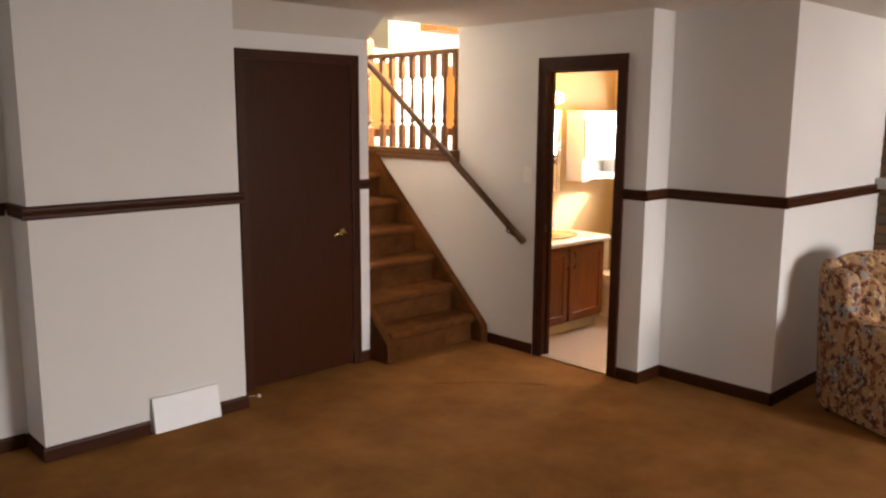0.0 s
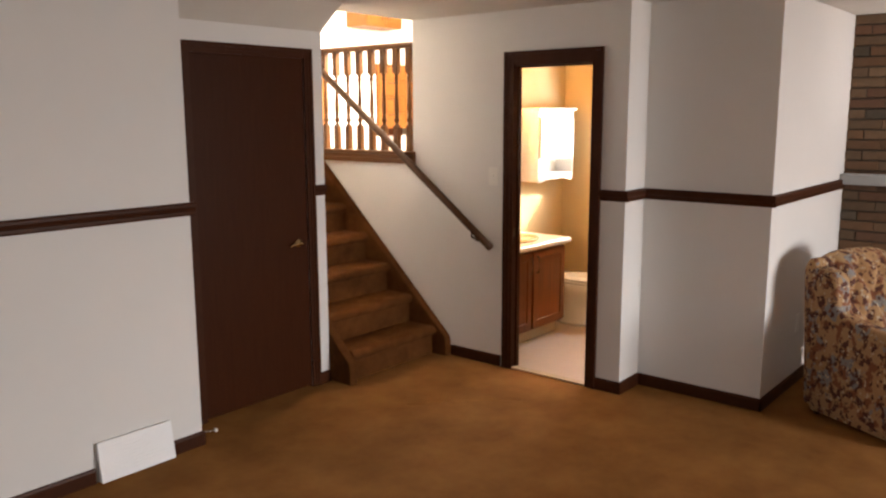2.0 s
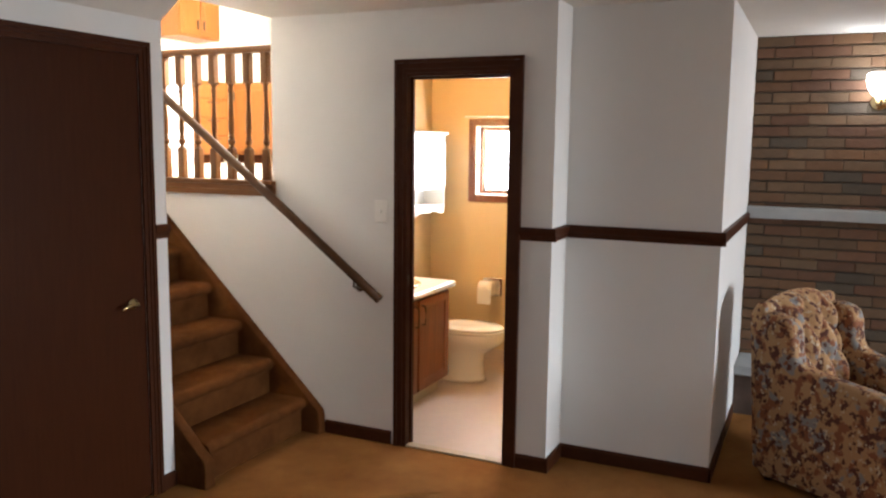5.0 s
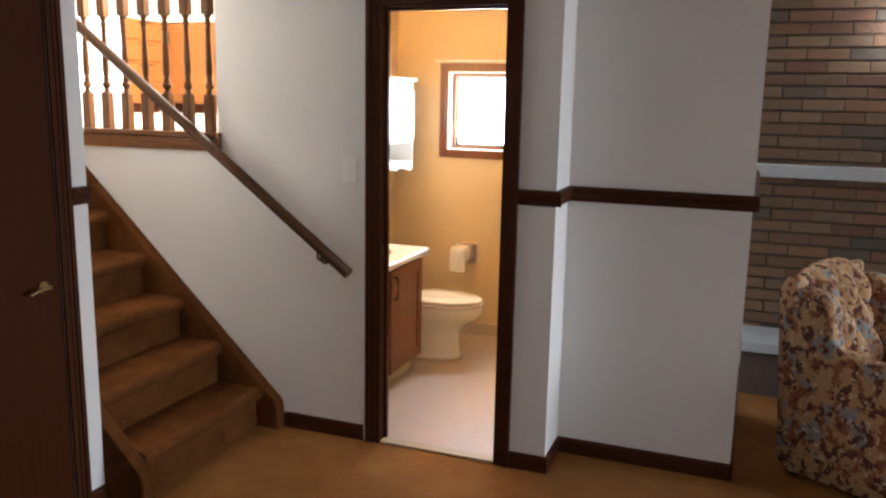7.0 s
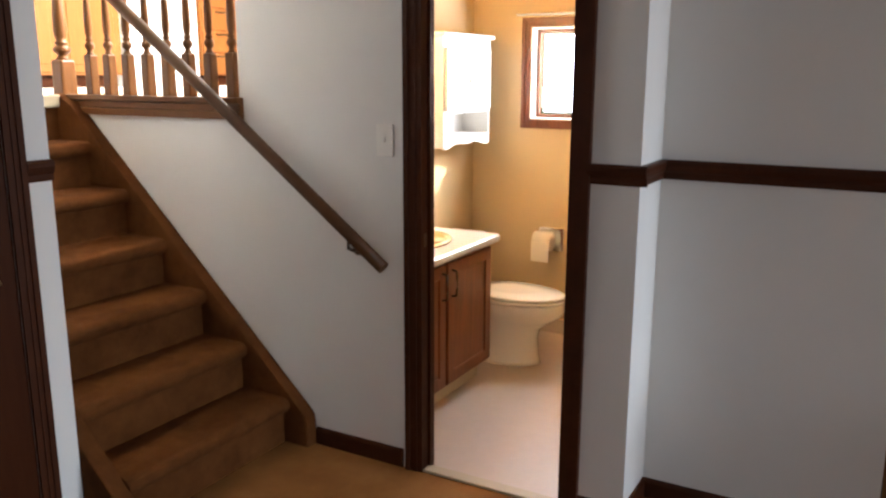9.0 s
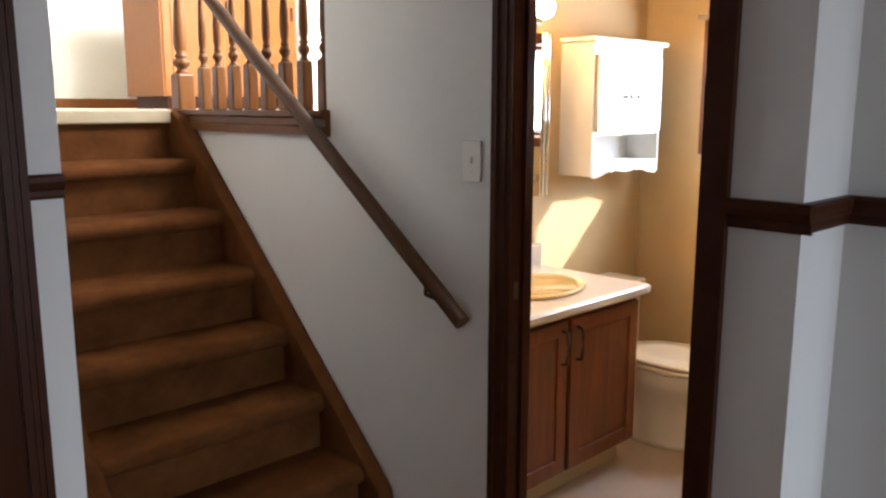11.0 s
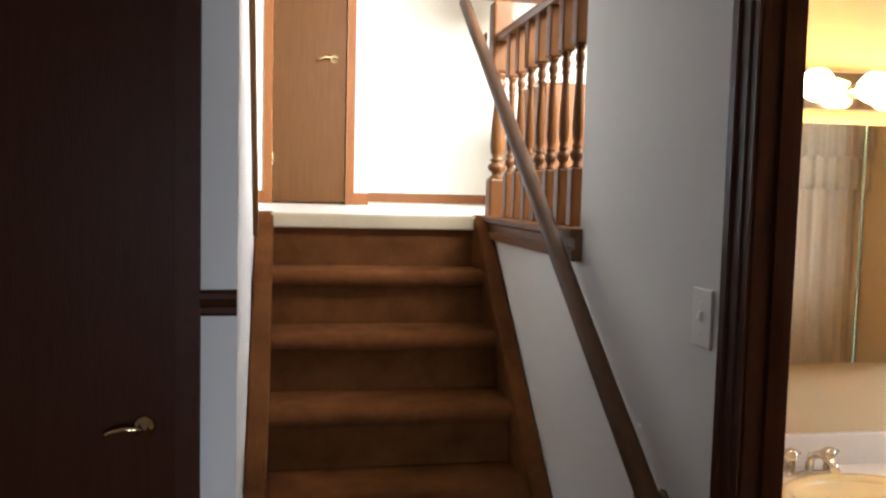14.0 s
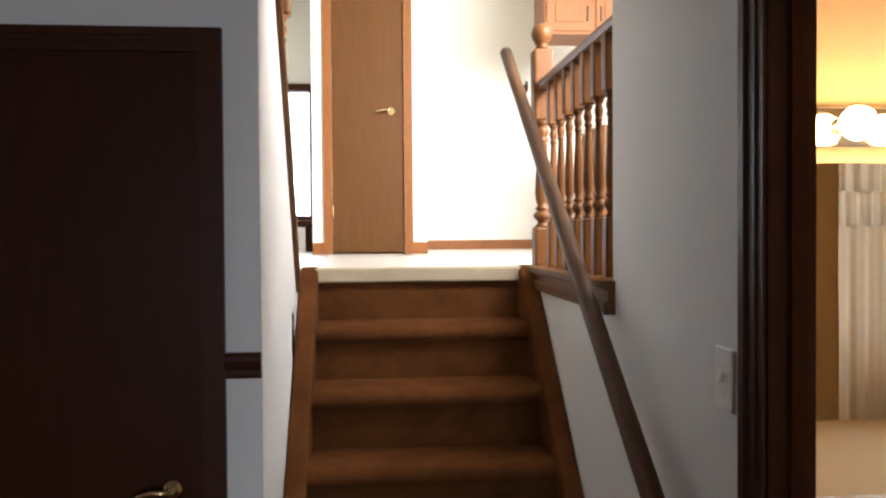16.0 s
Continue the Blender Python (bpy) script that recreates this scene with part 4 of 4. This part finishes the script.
part("drawer", soft_box(-0.36, 0.36, -0.312, -0.292, 0.05, 0.18, 0.006), WHITE, stove)
part("backguard", soft_box(-0.38, 0.38, 0.25, 0.31, 0.90, 1.08, 0.008), WHITE, stove)
for x in (-0.18, 0.18):
    for y in (-0.13, 0.12):
        part("burner", moved(lathe([(0.085, 0), (0.085, 0.012), (0.06, 0.014)], 20), pose(x, y, 0.90)), BRONZE, stove)
kitchen_unit("peninsula_cabinet", 0.93, 1.49, 3.30, 3.90, UP, UP + 0.87, 's', 1, "honey oak peninsula end with framed panels")
kitchen_unit("peninsula_cabinet", 1.50, 2.06, 3.30, 3.90, UP, UP + 0.87, 's', 1, "honey oak peninsula end with framed panels")
pc = thing("peninsula_counter", (1.495, 3.60, UP + 0.873), "pale laminate peninsula counter", "countertop")
part("slab", soft_box(-0.59, 0.57, -0.33, 0.33, 0, 0.035, 0.006), COUNTER, pc)
kitchen_unit("wall_cupboard", 0.55, 1.25, 3.45, 3.80, UP + 1.52, UP + 2.44, 's', 2, "honey oak cupboard hanging over the peninsula", False, 0)
w2 = thing("window_2", (-1.71, 5.0, 2.28), "dark framed hall window", "window")
w2["kind"] = "structure"
part("frame", boxes((-0.59, -0.53, -0.02, 0.08, -0.6, 0.6), (0.53, 0.59, -0.02, 0.08, -0.6, 0.6), (-0.53, 0.53, -0.02, 0.08, 0.54, 0.6), (-0.53, 0.53, -0.02, 0.08, -0.6, -0.54)), TRIM, w2)
p2 = part("pane", boxes((-0.53, 0.53, 0.04, 0.045, -0.54, 0.54)), GLASS, w2)
p2.visible_shadow = False
bench = thing("bench", (-1.55, 4.55, UP), "dark low wooden bench under the hall window", "bench")
part("top", soft_box(-0.45, 0.45, -0.18, 0.18, 0.20, 0.25, 0.01), DARK, bench)
for x in (-0.40, 0.40):
    part("leg", soft_box(x - 0.03, x + 0.03, -0.15, 0.15, 0, 0.20, 0.005), DARK, bench)
w3 = thing("window_3", (-0.1, -9.06, 1.285), "wide family-room window with white frame", "window")
w3["kind"] = "structure"
part("frame", boxes((-1.1, -1.04, -0.05, 0.06, -0.835, 0.835), (1.04, 1.1, -0.05, 0.06, -0.835, 0.835), (-1.04, 1.04, -0.05, 0.06, 0.78, 0.835), (-1.04, 1.04, -0.05, 0.06, -0.835, -0.78), (-0.02, 0.02, -0.04, 0.05, -0.78, 0.78)), WHITE, w3)
# unseen window added only to house the west fill lamp
w5 = thing("unseen_window_5", (-7.06, -4.4, 1.35), "unseen white-framed side window added for the fill lamp", "window")
w5["kind"] = "structure"
part("frame", boxes((-0.05, 0.05, -0.95, -0.89, -0.70, 0.70), (-0.05, 0.05, 0.89, 0.95, -0.70, 0.70), (-0.05, 0.05, -0.89, 0.89, 0.64, 0.70), (-0.05, 0.05, -0.89, 0.89, -0.70, -0.64), (-0.04, 0.04, -0.02, 0.02, -0.64, 0.64)), WHITE, w5)
# frame added out of view round the kitchen fill lamp
w4 = thing("unseen_window_4", (1.4, 0.05, 3.05), "unseen white-framed kitchen window added for the fill lamp", "window")
w4["kind"] = "structure"
part("frame", boxes((-1.0, -0.96, -0.04, 0.04, -0.5, 0.5), (0.96, 1.0, -0.04, 0.04, -0.5, 0.5), (-0.96, 0.96, -0.04, 0.04, 0.46, 0.5), (-0.96, 0.96, -0.04, 0.04, -0.5, -0.46)), WHITE, w4)
ridge = thing("carpet_ridge", (-0.62, -1.05, 0.0), "low wrinkled ridge in the brown carpet", "carpet")
part("ridge", tube([(-0.34, 0.36, -0.004), (-0.26, 0.28, -0.001), (-0.12, 0.18, 0.0005), (0.0, 0.06, 0.0005), (0.10, -0.06, -0.001), (0.16, -0.16, -0.005)], 0.011, 10), CARPET, ridge)
SKYB = mat("hazy_sky_glow", (0.90, 0.95, 1.0), 1.0, emit=2.2)
setting("backdrop", boxes((-8.0, 4.0, 9.0, 9.05, -0.1, 8.0)), SKYB, "pale bright hazy sky behind the hall window", "sky")
setting("ground", boxes((-60, 60, -60, 60, -0.3, -0.14)), mat("lawn", (0.06, 0.10, 0.03), 0.95, second=(0.09, 0.11, 0.04), scale=0.8, bump=0.5, bump_scale=8), "green lawn outside", "ground")

# ---- brick wall, last ----
MORTAR = mat("mortar", (0.072, 0.050, 0.034), 0.95, second=(0.050, 0.036, 0.026), scale=20, bump=0.5, bump_scale=80)
BR = [mat("brick_" + name, a, 0.85, second=b, scale=16, bump=0.5, bump_scale=45, rand=0.22, mix=0.7)
      for name, a, b in (("tan", (0.148, 0.090, 0.049), (0.105, 0.062, 0.034)), ("rust", (0.135, 0.066, 0.035), (0.100, 0.048, 0.027)),
                         ("grey", (0.088, 0.064, 0.043), (0.060, 0.046, 0.032)), ("orange", (0.155, 0.080, 0.038), (0.115, 0.060, 0.030)))]
bw = setting("wall_brick", boxes((1.758, 1.87, -9.0, -2.352, 0, H)), MORTAR, "brown brick fireplace wall with dark joints", "brick wall")
rnd = random.Random(4)
shapes = {}
for width in (0.2135, 0.1045):
    for c, m in enumerate(BR):
        b = soft_box(-0.010, 0.006, -width / 2, width / 2, -0.0300, 0.0300, 0.004, 1)
        me = bpy.data.meshes.new("brick")
        b.to_mesh(me)
        b.free()
        me.materials.append(m)
        shapes[width, c] = me
rest = bmesh.new()
COURSE, LEN = 0.0695, 0.215
for r in range(34):
    z = 0.033 + COURSE * r
    y = -2.352 - (0.0 if r % 2 else LEN / 2)
    k = 0
    while y > -8.9:
        c = rnd.choices(range(4), (40, 22, 14, 24))[0]
        first_half = (k == 0 and r % 2 == 0)
        width = 0.1045 if first_half else 0.2135
        yc = -2.352 - 0.05 if first_half else y - LEN / 2
        if y > -3.75:
            ob = bpy.data.objects.new("brick", shapes[width, c])
            scene.collection.objects.link(ob)
            ob.parent = bw
            ob.location = (1.752 + rnd.uniform(-0.002, 0.002), yc, z)
        else:
            bm_box(rest, 1.742, 1.758, yc - width / 2, yc + width / 2, z - 0.030, z + 0.030)
        if first_half:
            k = 1
            continue
        y -= LEN
        k += 1
bmesh.ops.recalc_face_normals(rest, faces=rest.faces)
tagged(part("bricks", rest, BR[0], bw), kind="stuff")
